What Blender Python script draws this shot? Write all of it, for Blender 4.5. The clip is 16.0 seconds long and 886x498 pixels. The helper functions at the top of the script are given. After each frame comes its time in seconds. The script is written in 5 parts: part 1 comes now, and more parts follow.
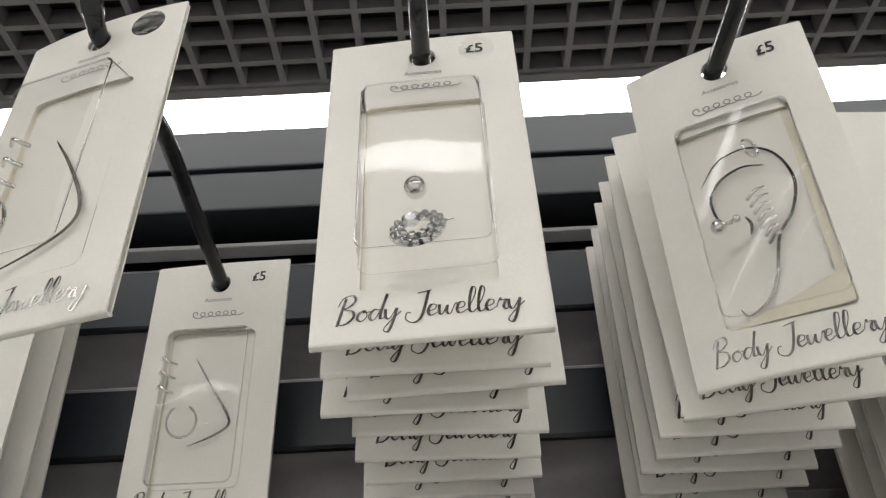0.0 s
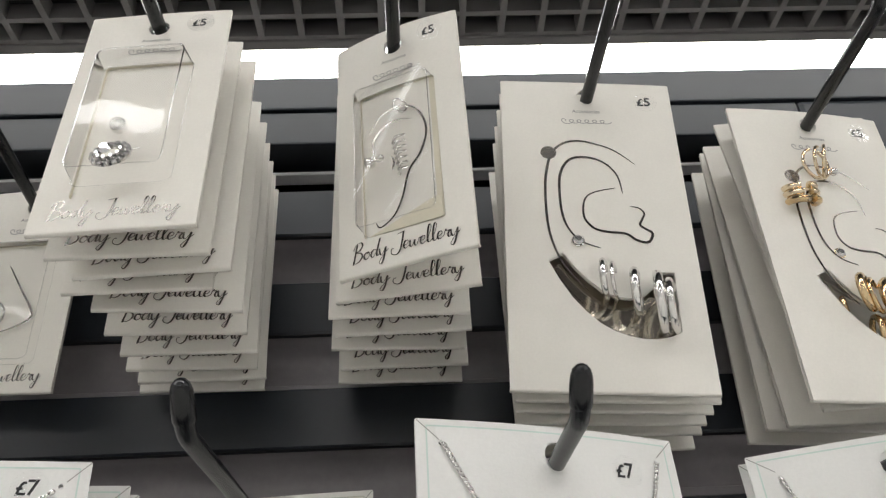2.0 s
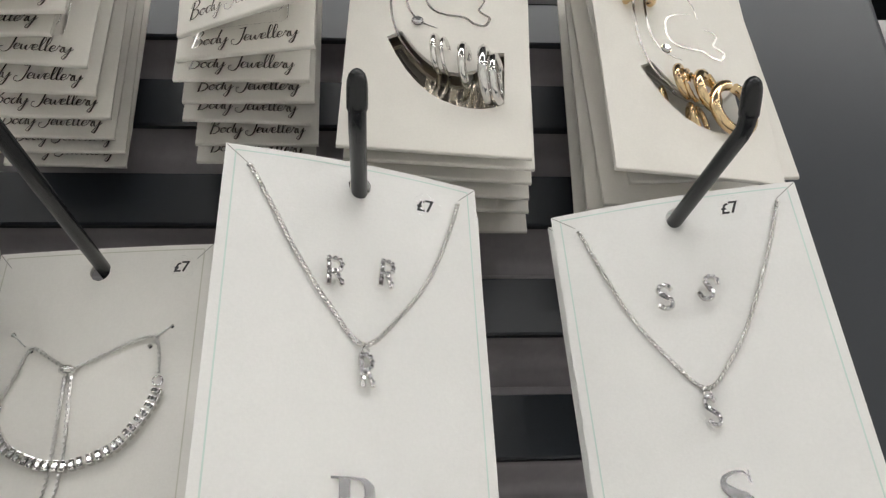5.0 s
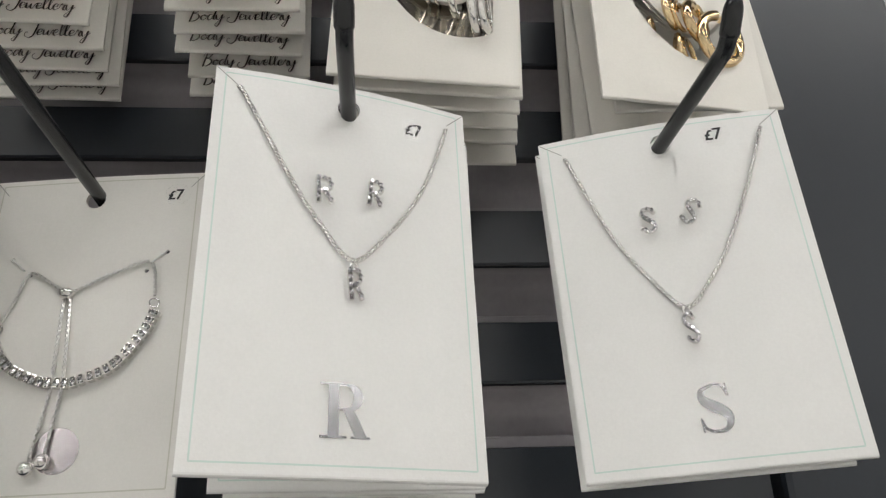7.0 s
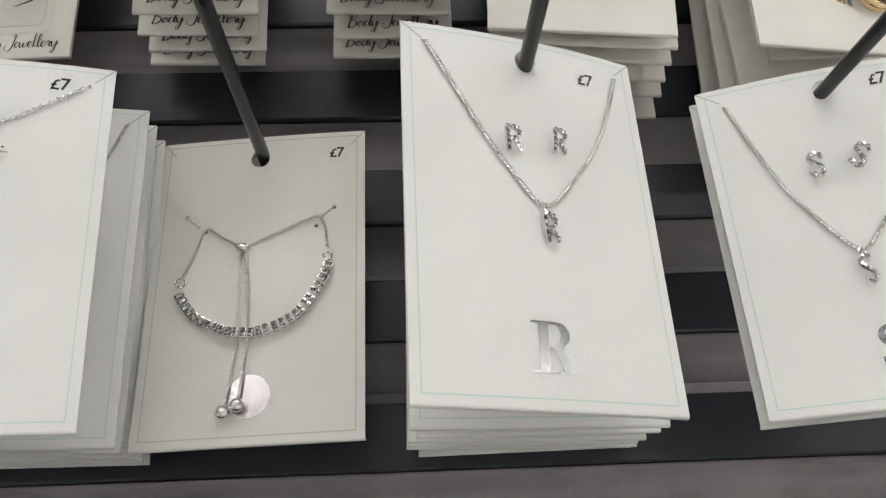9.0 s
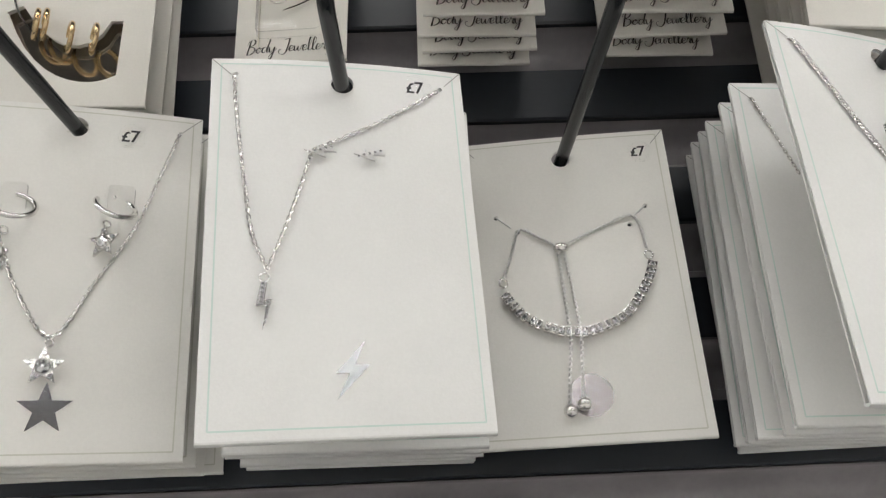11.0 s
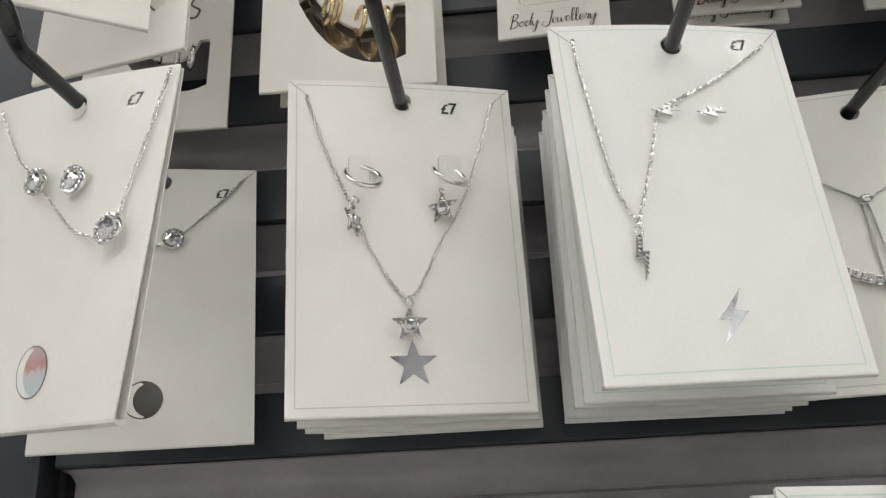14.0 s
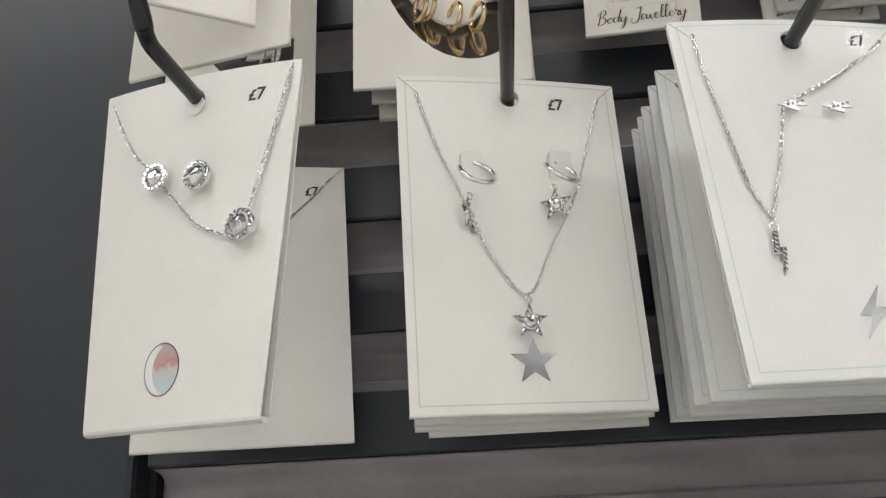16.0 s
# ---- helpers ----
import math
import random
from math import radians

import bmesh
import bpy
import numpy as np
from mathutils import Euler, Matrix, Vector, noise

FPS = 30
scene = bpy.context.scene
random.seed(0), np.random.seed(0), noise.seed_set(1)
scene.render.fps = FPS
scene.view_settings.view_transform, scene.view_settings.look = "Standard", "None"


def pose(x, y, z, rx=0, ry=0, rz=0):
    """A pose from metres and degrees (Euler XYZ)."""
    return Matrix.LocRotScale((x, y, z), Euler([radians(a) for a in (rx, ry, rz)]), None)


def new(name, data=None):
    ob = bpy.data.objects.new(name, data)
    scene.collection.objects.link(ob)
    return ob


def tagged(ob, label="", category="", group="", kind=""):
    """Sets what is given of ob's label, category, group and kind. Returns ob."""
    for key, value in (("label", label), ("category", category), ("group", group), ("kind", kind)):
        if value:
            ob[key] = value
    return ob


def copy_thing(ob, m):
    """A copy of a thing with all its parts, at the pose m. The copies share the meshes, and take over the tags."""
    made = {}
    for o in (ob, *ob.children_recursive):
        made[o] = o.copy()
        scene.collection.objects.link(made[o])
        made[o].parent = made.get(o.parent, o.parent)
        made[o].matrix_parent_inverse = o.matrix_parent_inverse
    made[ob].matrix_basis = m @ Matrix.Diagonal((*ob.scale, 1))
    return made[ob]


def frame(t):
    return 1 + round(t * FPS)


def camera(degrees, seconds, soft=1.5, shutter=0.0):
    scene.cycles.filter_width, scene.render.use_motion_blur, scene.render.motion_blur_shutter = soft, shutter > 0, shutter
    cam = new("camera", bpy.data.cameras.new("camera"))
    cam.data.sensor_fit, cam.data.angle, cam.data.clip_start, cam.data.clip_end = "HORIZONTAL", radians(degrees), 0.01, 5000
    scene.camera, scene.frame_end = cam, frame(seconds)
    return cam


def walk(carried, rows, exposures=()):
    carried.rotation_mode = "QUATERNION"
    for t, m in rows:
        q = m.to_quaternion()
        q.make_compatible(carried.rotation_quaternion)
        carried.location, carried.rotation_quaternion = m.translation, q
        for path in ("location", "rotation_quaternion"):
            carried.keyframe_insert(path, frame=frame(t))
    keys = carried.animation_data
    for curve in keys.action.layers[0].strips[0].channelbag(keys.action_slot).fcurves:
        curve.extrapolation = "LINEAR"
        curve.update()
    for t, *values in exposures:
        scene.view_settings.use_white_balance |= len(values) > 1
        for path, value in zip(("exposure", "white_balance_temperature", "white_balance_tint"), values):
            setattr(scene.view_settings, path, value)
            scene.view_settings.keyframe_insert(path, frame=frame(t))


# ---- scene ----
cam = camera(58.2, 16.0, 1.25)
METRES, EYE, TILT, LEAN, TURN = 0.6, 1.45, 34.0, 2.28, 1.72
ROWS = [
    (0.0, 0.0, 0.0, 0.0, 0.0, 0.0, -0.0),
    (0.5, 0.0276, -0.0586, -0.0155, -0.61, -0.66, 0.07),
    (1.0, 0.0759, -0.1109, -0.0179, -1.39, -1.4, -0.11),
    (1.5, 0.1175, -0.129, -0.0216, -2.15, -2.1, -0.75),
    (2.0, 0.1571, -0.1409, -0.0205, -2.85, -2.64, -1.29),
    (2.5, 0.2013, -0.1514, -0.0217, -3.41, -3.18, -1.71),
    (3.0, 0.2138, -0.1615, -0.0222, -3.91, -3.82, -2.05),
    (3.5, 0.2245, -0.1684, -0.0342, -4.36, -4.75, -2.48),
    (4.0, 0.2333, -0.1793, -0.0632, -4.64, -5.92, -2.91),
    (4.5, 0.2348, -0.1957, -0.0909, -4.98, -7.17, -3.33),
    (5.0, 0.2489, -0.194, -0.118, -5.18, -8.36, -3.6),
    (7.5, 0.256, -0.2125, -0.1403, -5.2, -11.75, -3.5),
    (8.0, 0.2262, -0.2139, -0.1445, -4.52, -12.22, -3.06),
    (8.5, 0.2043, -0.2134, -0.1457, -3.61, -12.59, -2.56),
    (9.0, 0.1661, -0.2216, -0.1571, -3.0, -13.09, -2.04),
    (9.5, 0.0895, -0.2143, -0.1507, -2.79, -13.15, -1.69),
    (12.0, -0.099, -0.2162, -0.1628, -0.99, -14.14, -0.35),
    (12.5, -0.1283, -0.2266, -0.1625, -0.09, -14.38, 0.53),
    (13.0, -0.1571, -0.2269, -0.1699, 0.85, -14.51, 1.29),
    (13.5, -0.1883, -0.2296, -0.1736, 1.69, -14.64, 1.79),
    (14.0, -0.219, -0.2395, -0.1688, 2.28, -14.63, 1.98),
    (14.5, -0.2421, -0.2413, -0.1698, 2.54, -14.6, 1.92),
    (15.0, -0.2618, -0.2466, -0.1676, 2.55, -14.48, 1.87),
    (15.5, -0.2802, -0.2395, -0.1683, 2.38, -14.41, 1.91),
    (16.0, -0.2944, -0.2391, -0.1704, 2.3, -14.51, 1.99),
]
walk(cam, [(t, pose(0, 0, EYE, TILT, LEAN, TURN) @ pose(METRES * x, METRES * y, METRES * z, 90 + pitch, roll, yaw)) for t, x, y, z, yaw, pitch, roll in ROWS],
     exposures=[(0.0, -0.22), (2.5, -0.24), (3.5, -0.17), (5.0, -0.17), (7.5, -0.18), (9.5, -0.16), (12.0, -0.13), (16.0, -0.10)])

# ---- light ----
world = bpy.data.worlds.new("world")
scene.world = world
world.use_nodes = True
world.node_tree.nodes["Background"].inputs["Color"].default_value = (0.9, 0.95, 1.0, 1)
world.node_tree.nodes["Background"].inputs["Strength"].default_value = 0.15
STRIP = 15.0


# ---- materials ----
def mat(name, color, rough=0.5, metal=0.0, grain=0.0, grain_size=400.0, stain=0.0, stain_size=14.0, bump=0.0, spec=0.5, vary=0.0):
    """A surface with fine grain, larger stains and a slight relief, in object space."""
    m = bpy.data.materials.new(name)
    m.use_nodes = True
    nt = m.node_tree
    b = nt.nodes["Principled BSDF"]
    b.inputs["Roughness"].default_value = rough
    b.inputs["Metallic"].default_value = metal
    b.inputs["Specular IOR Level"].default_value = spec
    b.inputs["Base Color"].default_value = (*color, 1)
    co = nt.nodes.new("ShaderNodeTexCoord")
    last = None
    for amount, size, detail in ((grain, grain_size, 4), (stain, stain_size, 3)):
        if not amount:
            continue
        n = nt.nodes.new("ShaderNodeTexNoise")
        n.inputs["Scale"].default_value, n.inputs["Detail"].default_value = size, detail
        nt.links.new(co.outputs["Object"], n.inputs["Vector"])
        r = nt.nodes.new("ShaderNodeMapRange")
        r.inputs["From Min"].default_value, r.inputs["From Max"].default_value = 0.3, 0.7
        r.inputs["To Min"].default_value, r.inputs["To Max"].default_value = 1 - amount, 1 + amount * 0.4
        nt.links.new(n.outputs["Fac"], r.inputs["Value"])
        if last is None:
            last = r.outputs["Result"]
        else:
            mul = nt.nodes.new("ShaderNodeMath")
            mul.operation = "MULTIPLY"
            nt.links.new(last, mul.inputs[0])
            nt.links.new(r.outputs["Result"], mul.inputs[1])
            last = mul.outputs[0]
    if vary:
        info = nt.nodes.new("ShaderNodeObjectInfo")
        r = nt.nodes.new("ShaderNodeMapRange")
        r.inputs["To Min"].default_value, r.inputs["To Max"].default_value = 1 - vary, 1.0
        nt.links.new(info.outputs["Random"], r.inputs["Value"])
        if last is None:
            last = r.outputs["Result"]
        else:
            mul = nt.nodes.new("ShaderNodeMath")
            mul.operation = "MULTIPLY"
            nt.links.new(last, mul.inputs[0])
            nt.links.new(r.outputs["Result"], mul.inputs[1])
            last = mul.outputs[0]
    if last is not None:
        mix = nt.nodes.new("ShaderNodeVectorMath")
        mix.operation = "SCALE"
        mix.inputs[0].default_value = color
        nt.links.new(last, mix.inputs["Scale"])
        nt.links.new(mix.outputs[0], b.inputs["Base Color"])
    if bump:
        n = nt.nodes.new("ShaderNodeTexNoise")
        n.inputs["Scale"].default_value, n.inputs["Detail"].default_value = grain_size * 1.5, 5
        nt.links.new(co.outputs["Object"], n.inputs["Vector"])
        bp = nt.nodes.new("ShaderNodeBump")
        bp.inputs["Strength"].default_value, bp.inputs["Distance"].default_value = bump, 0.0004
        nt.links.new(n.outputs["Fac"], bp.inputs["Height"])
        nt.links.new(bp.outputs["Normal"], b.inputs["Normal"])
    return m


def clear(name, gloss=0.04, wrinkle=0.0, tint=0.995, ior=1.45):
    """Thin clear plastic: lets all through but for its gloss."""
    m = bpy.data.materials.new(name)
    m.use_nodes = True
    nt = m.node_tree
    nt.nodes.clear()
    out = nt.nodes.new("ShaderNodeOutputMaterial")
    mix = nt.nodes.new("ShaderNodeMixShader")
    tr = nt.nodes.new("ShaderNodeBsdfTransparent")
    tr.inputs["Color"].default_value = (tint, tint, tint, 1)
    gl = nt.nodes.new("ShaderNodeBsdfGlossy")
    gl.inputs["Roughness"].default_value = gloss
    fr = nt.nodes.new("ShaderNodeFresnel")
    fr.inputs["IOR"].default_value = ior
    if wrinkle:
        co = nt.nodes.new("ShaderNodeTexCoord")
        n = nt.nodes.new("ShaderNodeTexNoise")
        n.inputs["Scale"].default_value = 160
        bp = nt.nodes.new("ShaderNodeBump")
        bp.inputs["Strength"].default_value, bp.inputs["Distance"].default_value = wrinkle, 0.0006
        nt.links.new(co.outputs["Object"], n.inputs["Vector"])
        nt.links.new(n.outputs["Fac"], bp.inputs["Height"])
        nt.links.new(bp.outputs["Normal"], gl.inputs["Normal"])
    nt.links.new(fr.outputs[0], mix.inputs[0])
    nt.links.new(tr.outputs[0], mix.inputs[1])
    nt.links.new(gl.outputs[0], mix.inputs[2])
    nt.links.new(mix.outputs[0], out.inputs[0])
    return m


def glow(name, color, strength):
    m = bpy.data.materials.new(name)
    m.use_nodes = True
    nt = m.node_tree
    nt.nodes.clear()
    out = nt.nodes.new("ShaderNodeOutputMaterial")
    e = nt.nodes.new("ShaderNodeEmission")
    e.inputs["Color"].default_value, e.inputs["Strength"].default_value = (*color, 1), strength
    nt.links.new(e.outputs[0], out.inputs[0])
    return m


CARD = mat("card_white", (0.80, 0.785, 0.745), 0.55, grain=0.025, grain_size=900, stain=0.035, stain_size=30, bump=0.10, vary=0.03)
CARD_WARM = mat("card_warm_white", (0.80, 0.773, 0.715), 0.55, grain=0.025, grain_size=900, stain=0.04, stain_size=30, bump=0.10, vary=0.05)
CARD_COOL = mat("card_cool_white", (0.81, 0.805, 0.785), 0.5, grain=0.025, grain_size=900, stain=0.03, stain_size=30, bump=0.10, vary=0.03)
SLAT = mat("slat_grey", (0.021, 0.026, 0.033), 0.31, grain=0.05, grain_size=700, stain=0.18, stain_size=9, bump=0.01, spec=0.6)
COLUMN = mat("column_grey", (0.022, 0.027, 0.035), 0.34, grain=0.05, grain_size=700, stain=0.15, stain_size=6, bump=0.01)
RECESS = mat("recess_grey", (0.37, 0.348, 0.362), 0.28, grain=0.06, grain_size=300, stain=0.15, stain_size=25, bump=0.04)
GLINT = mat("glint_grey", (0.66, 0.65, 0.66), 0.32, grain=0.06)
# Near-black that stands in for the shade inside the display wall's gaps.
BLACK = mat("gap_shade", (0.012, 0.012, 0.014), 0.7, grain=0.2)
HOOK = mat("hook_black", (0.014, 0.0155, 0.018), 0.24, grain=0.15, grain_size=500, stain=0.3, stain_size=60, bump=0.02)
CAP = mat("cap_black", (0.010, 0.011, 0.013), 0.18, grain=0.2, bump=0.03)
SILVER = mat("silver", (0.82, 0.81, 0.79), 0.11, 1.0, stain=0.06, stain_size=600)
CHAIN = mat("chain_silver", (0.77, 0.76, 0.74), 0.13, 1.0, stain=0.06, stain_size=900)
SATIN = mat("satin_silver", (0.78, 0.77, 0.75), 0.28, 1.0, stain=0.06, stain_size=900)
STEEL = mat("dark_silver_foil", (0.25, 0.235, 0.22), 0.20, 1.0, stain=0.5, stain_size=130)
FOIL = mat("silver_foil", (0.46, 0.455, 0.465), 0.17, 1.0, stain=0.2, stain_size=60, bump=0.03)
# Silver foil again, toned paler for the bolt and darker for the star's reflections.
PALE = mat("pale_foil", (0.54, 0.56, 0.57), 0.22, 1.0, stain=0.12, stain_size=90)
STAR_FOIL = mat("dark_mirror_foil", (0.33, 0.33, 0.345), 0.12, 1.0, stain=0.1, stain_size=60)
MIRROR = mat("backing_foil", (0.55, 0.51, 0.44), 0.10, 1.0, stain=0.1, stain_size=40)
GOLD = mat("gold", (0.80, 0.61, 0.36), 0.16, 1.0, stain=0.08, stain_size=500)
GOLD_PALE = mat("pale_gold", (0.86, 0.73, 0.53), 0.2, 1.0, stain=0.08, stain_size=500)
STONE = mat("clear_stone", (0.84, 0.84, 0.86), 0.06, 0.85, stain=0.35, stain_size=1500)
INK = mat("black_ink", (0.02, 0.02, 0.022), 0.5, stain=0.2, stain_size=300)
GREY_INK = mat("grey_ink", (0.30, 0.29, 0.28), 0.45, stain=0.15, stain_size=200)
MINT = mat("mint_line", (0.60, 0.71, 0.66), 0.5, stain=0.06, stain_size=80)
BEIGE = mat("beige_line", (0.61, 0.60, 0.53), 0.5, stain=0.06, stain_size=80)
SLIT = mat("slit_grey", (0.38, 0.37, 0.35), 0.7, stain=0.1)
ROSE = mat("rose_foil", (0.58, 0.54, 0.55), 0.18, 0.95, stain=0.2, stain_size=70)
CREAM = mat("cream_paper", (0.70, 0.655, 0.53), 0.6, grain=0.03, grain_size=900, stain=0.05, stain_size=40)
RIM = mat("foil_rim", (0.42, 0.41, 0.42), 0.25, 1.0, stain=0.2, stain_size=90)


def reflection_tint(name, low, high):
    """Foil with a painted reflection: one tint at the foot, another at the top, with streaks between them."""
    m = mat(name, (0.7, 0.7, 0.7), 0.28, 0.55)
    nt = m.node_tree
    co, sep = nt.nodes.new("ShaderNodeTexCoord"), nt.nodes.new("ShaderNodeSeparateXYZ")
    n, add, r = nt.nodes.new("ShaderNodeTexNoise"), nt.nodes.new("ShaderNodeMath"), nt.nodes.new("ShaderNodeMapRange")
    n.inputs["Scale"].default_value, n.inputs["Detail"].default_value = 420, 3
    add.operation = "MULTIPLY_ADD"
    add.inputs[1].default_value = 0.007
    r.inputs["From Min"].default_value, r.inputs["From Max"].default_value = low, high
    ramp = nt.nodes.new("ShaderNodeValToRGB")
    e = ramp.color_ramp.elements
    e[0].position, e[0].color = 0.30, (0.62, 0.70, 0.73, 1)
    e[1].position, e[1].color = 0.62, (0.62, 0.34, 0.33, 1)
    k = e.new(1.0)
    k.color = (0.66, 0.54, 0.54, 1)
    k = e.new(0.46)
    k.color = (0.70, 0.66, 0.67, 1)
    nt.links.new(co.outputs["Object"], sep.inputs[0])
    nt.links.new(co.outputs["Object"], n.inputs["Vector"])
    nt.links.new(n.outputs["Fac"], add.inputs[0])
    nt.links.new(sep.outputs["Z"], add.inputs[2])
    nt.links.new(add.outputs[0], r.inputs["Value"])
    nt.links.new(r.outputs[0], ramp.inputs[0])
    nt.links.new(ramp.outputs[0], nt.nodes["Principled BSDF"].inputs["Base Color"])
    return m


MOON = reflection_tint("reflection_tint_foil", -0.1160, -0.1000)
PLASTIC = clear("clear_plastic", 0.05, 0.05, ior=1.40)
STICKER = clear("clear_sticker", 0.12, 0.6, ior=1.16)
FILM = clear("clear_plastic_wall", 0.08, 0.1, ior=1.10)
EDGE = clear("clear_plastic_edge", 0.10, 0.0, tint=0.985, ior=1.28)
NYLON = mat("nylon_white", (0.75, 0.75, 0.73), 0.3, stain=0.1, stain_size=200)
GRID = mat("ceiling_grid", (0.15, 0.146, 0.145), 0.6, grain=0.1, stain=0.2, stain_size=3)
VOID = mat("ceiling_void", (0.015, 0.016, 0.018), 0.8, stain=0.3, stain_size=2)
PAINT = mat("wall_paint", (0.74, 0.73, 0.71), 0.7, stain=0.1, stain_size=2, grain=0.04)
VINYL = mat("floor_vinyl", (0.76, 0.75, 0.72), 0.35, stain=0.2, stain_size=3, grain=0.05)
LIGHT = glow("strip_light", (1.0, 0.985, 0.96), STRIP)


# ---- mesh helpers ----
def finish(name, bm, material, smooth=None):
    me = bpy.data.meshes.new(name)
    bm.normal_update()
    bm.to_mesh(me)
    bm.free()
    me.materials.append(material)
    if smooth:
        me.shade_smooth()
        me.set_sharp_from_angle(angle=radians(smooth))
    return me


def part(name, bm, material, parent=None, label="", smooth=None):
    """Links a bmesh, or a ready mesh, as one object under a thing or a part."""
    me = bm if isinstance(bm, bpy.types.Mesh) else finish(name, bm, material, smooth)
    ob = new(name, me)
    if parent is not None:
        ob.parent = parent
    if label:
        tagged(ob, label)
    return ob


def thing(name, m, label, category, group=""):
    ob = new(name)
    ob.empty_display_size = 0.01
    ob.matrix_basis = m
    return tagged(ob, label, category, group)


def box(bm, x0, x1, y0, y1, z0, z1, bevel=0.0):
    r = bmesh.ops.create_cube(bm, size=1.0)
    for v in r["verts"]:
        v.co = Vector(((x0 + x1) / 2 + v.co.x * (x1 - x0), (y0 + y1) / 2 + v.co.y * (y1 - y0), (z0 + z1) / 2 + v.co.z * (z1 - z0)))
    if bevel:
        es = {e for v in r["verts"] for e in v.link_edges}
        bmesh.ops.bevel(bm, geom=list(es), offset=bevel, segments=2, affect="EDGES", profile=0.6)
    return bm


def spline(points, n=8, closed=False):
    """A smooth line through the points (Catmull-Rom)."""
    p = [Vector(q) for q in points]
    k = len(p)
    res = []
    spans = k if closed else k - 1
    for i in range(spans):
        a, b, c, d = (p[(i + j) % k] if closed else p[min(max(i + j, 0), k - 1)] for j in (-1, 0, 1, 2))
        for s in range(n):
            t = s / n
            res.append(0.5 * ((2 * b) + (c - a) * t + (2 * a - 5 * b + 4 * c - d) * t * t + (3 * b - a - 3 * c + d) * t ** 3))
    if not closed:
        res.append(p[-1])
    return res


def tube(bm, pts, radius, n=8, closed=False, caps=True):
    """Sweeps a circle along points; radius is a number or a function of 0..1."""
    pts = [Vector(p) for p in pts]
    k = len(pts)
    rings, up = [], None
    for i, p in enumerate(pts):
        t = (pts[(i + 1) % k] - pts[i - 1]) if closed else (pts[min(i + 1, k - 1)] - pts[max(i - 1, 0)])
        t.normalize()
        if up is None:
            up = t.orthogonal().normalized()
        up = (up - t * up.dot(t)).normalized()
        side = t.cross(up)
        r = radius(i / max(k - 1, 1)) if callable(radius) else radius
        rings.append([bm.verts.new(p + (up * math.cos(a) + side * math.sin(a)) * r) for a in (2 * math.pi * j / n for j in range(n))])
    for i in range(k if closed else k - 1):
        a, b = rings[i], rings[(i + 1) % k]
        for j in range(n):
            bm.faces.new((a[j], a[(j + 1) % n], b[(j + 1) % n], b[j]))
    if caps and not closed:
        bm.faces.new(rings[0][::-1])
        bm.faces.new(rings[-1])
    return bm


def ball(bm, at, r, flat=1.0, u=10, v=7):
    m = Matrix.Translation(at) @ Matrix.Diagonal((r, r * flat, r, 1))
    bmesh.ops.create_uvsphere(bm, u_segments=u, v_segments=v, radius=1.0, matrix=m)


def plate(outline, holes=(), thick=0.0005, cuts=(0, 0)):
    """A flat sheet in the xz plane, front towards -y at y = 0, with holes through it; points in millimetres."""
    cu = bpy.data.curves.new("sheet", "CURVE")
    cu.dimensions, cu.fill_mode, cu.extrude = "2D", "BOTH", thick / 2
    for loop in (outline, *holes):
        sp = cu.splines.new("POLY")
        sp.points.add(len(loop) - 1)
        for q, (x, z) in zip(sp.points, loop):
            q.co = (x / 1000, z / 1000, 0, 1)
        sp.use_cyclic_u = True
    tmp = bpy.data.objects.new("sheet", cu)
    me = bpy.data.meshes.new_from_object(tmp)
    bpy.data.objects.remove(tmp)
    bpy.data.curves.remove(cu)
    bm = bmesh.new()
    bm.from_mesh(me)
    bpy.data.meshes.remove(me)
    bmesh.ops.transform(bm, matrix=Matrix.Translation((0, thick / 2, 0)) @ Matrix.Rotation(radians(90), 4, "X"), verts=bm.verts)
    bmesh.ops.remove_doubles(bm, verts=bm.verts, dist=1e-6)
    xs, zs = [q[0] for q in outline], [q[1] for q in outline]
    for count, lo, hi, no in ((cuts[0], min(xs), max(xs), Vector((1, 0, 0))), (cuts[1], min(zs), max(zs), Vector((0, 0, 1)))):
        for i in range(1, count):
            at = (lo + (hi - lo) * i / count) / 1000
            bmesh.ops.bisect_plane(bm, geom=bm.verts[:] + bm.edges[:] + bm.faces[:], plane_co=no * at, plane_no=no)
    return bm


def circle(x, z, r, n=24, rz=None):
    return [(x + r * math.cos(2 * math.pi * i / n), z + (rz or r) * math.sin(2 * math.pi * i / n)) for i in range(n)]


def rounded(x0, x1, z0, z1, r, n=4):
    pts = []
    for cx, cz, a0 in ((x1 - r, z1 - r, 0), (x0 + r, z1 - r, 90), (x0 + r, z0 + r, 180), (x1 - r, z0 + r, 270)):
        for i in range(n + 1):
            a = radians(a0 + 90 * i / n)
            pts.append((cx + r * math.cos(a), cz + r * math.sin(a)))
    return pts


def add_mesh(bm, other):
    """Joins the bmesh other into bm."""
    me = bpy.data.meshes.new("join")
    other.to_mesh(me)
    other.free()
    bm.from_mesh(me)
    bpy.data.meshes.remove(me)


def bend(bm, w, h, bow, curl=0.0):
    """Bows a sheet across its width, most at its top, and curls its foot."""
    for v in bm.verts:
        s, d = 2 * v.co.x / w, -v.co.z / h
        v.co.y -= bow * (1 - s * s) * (1 - 0.75 * min(max(d, 0), 1)) + curl * d * d
    return bm


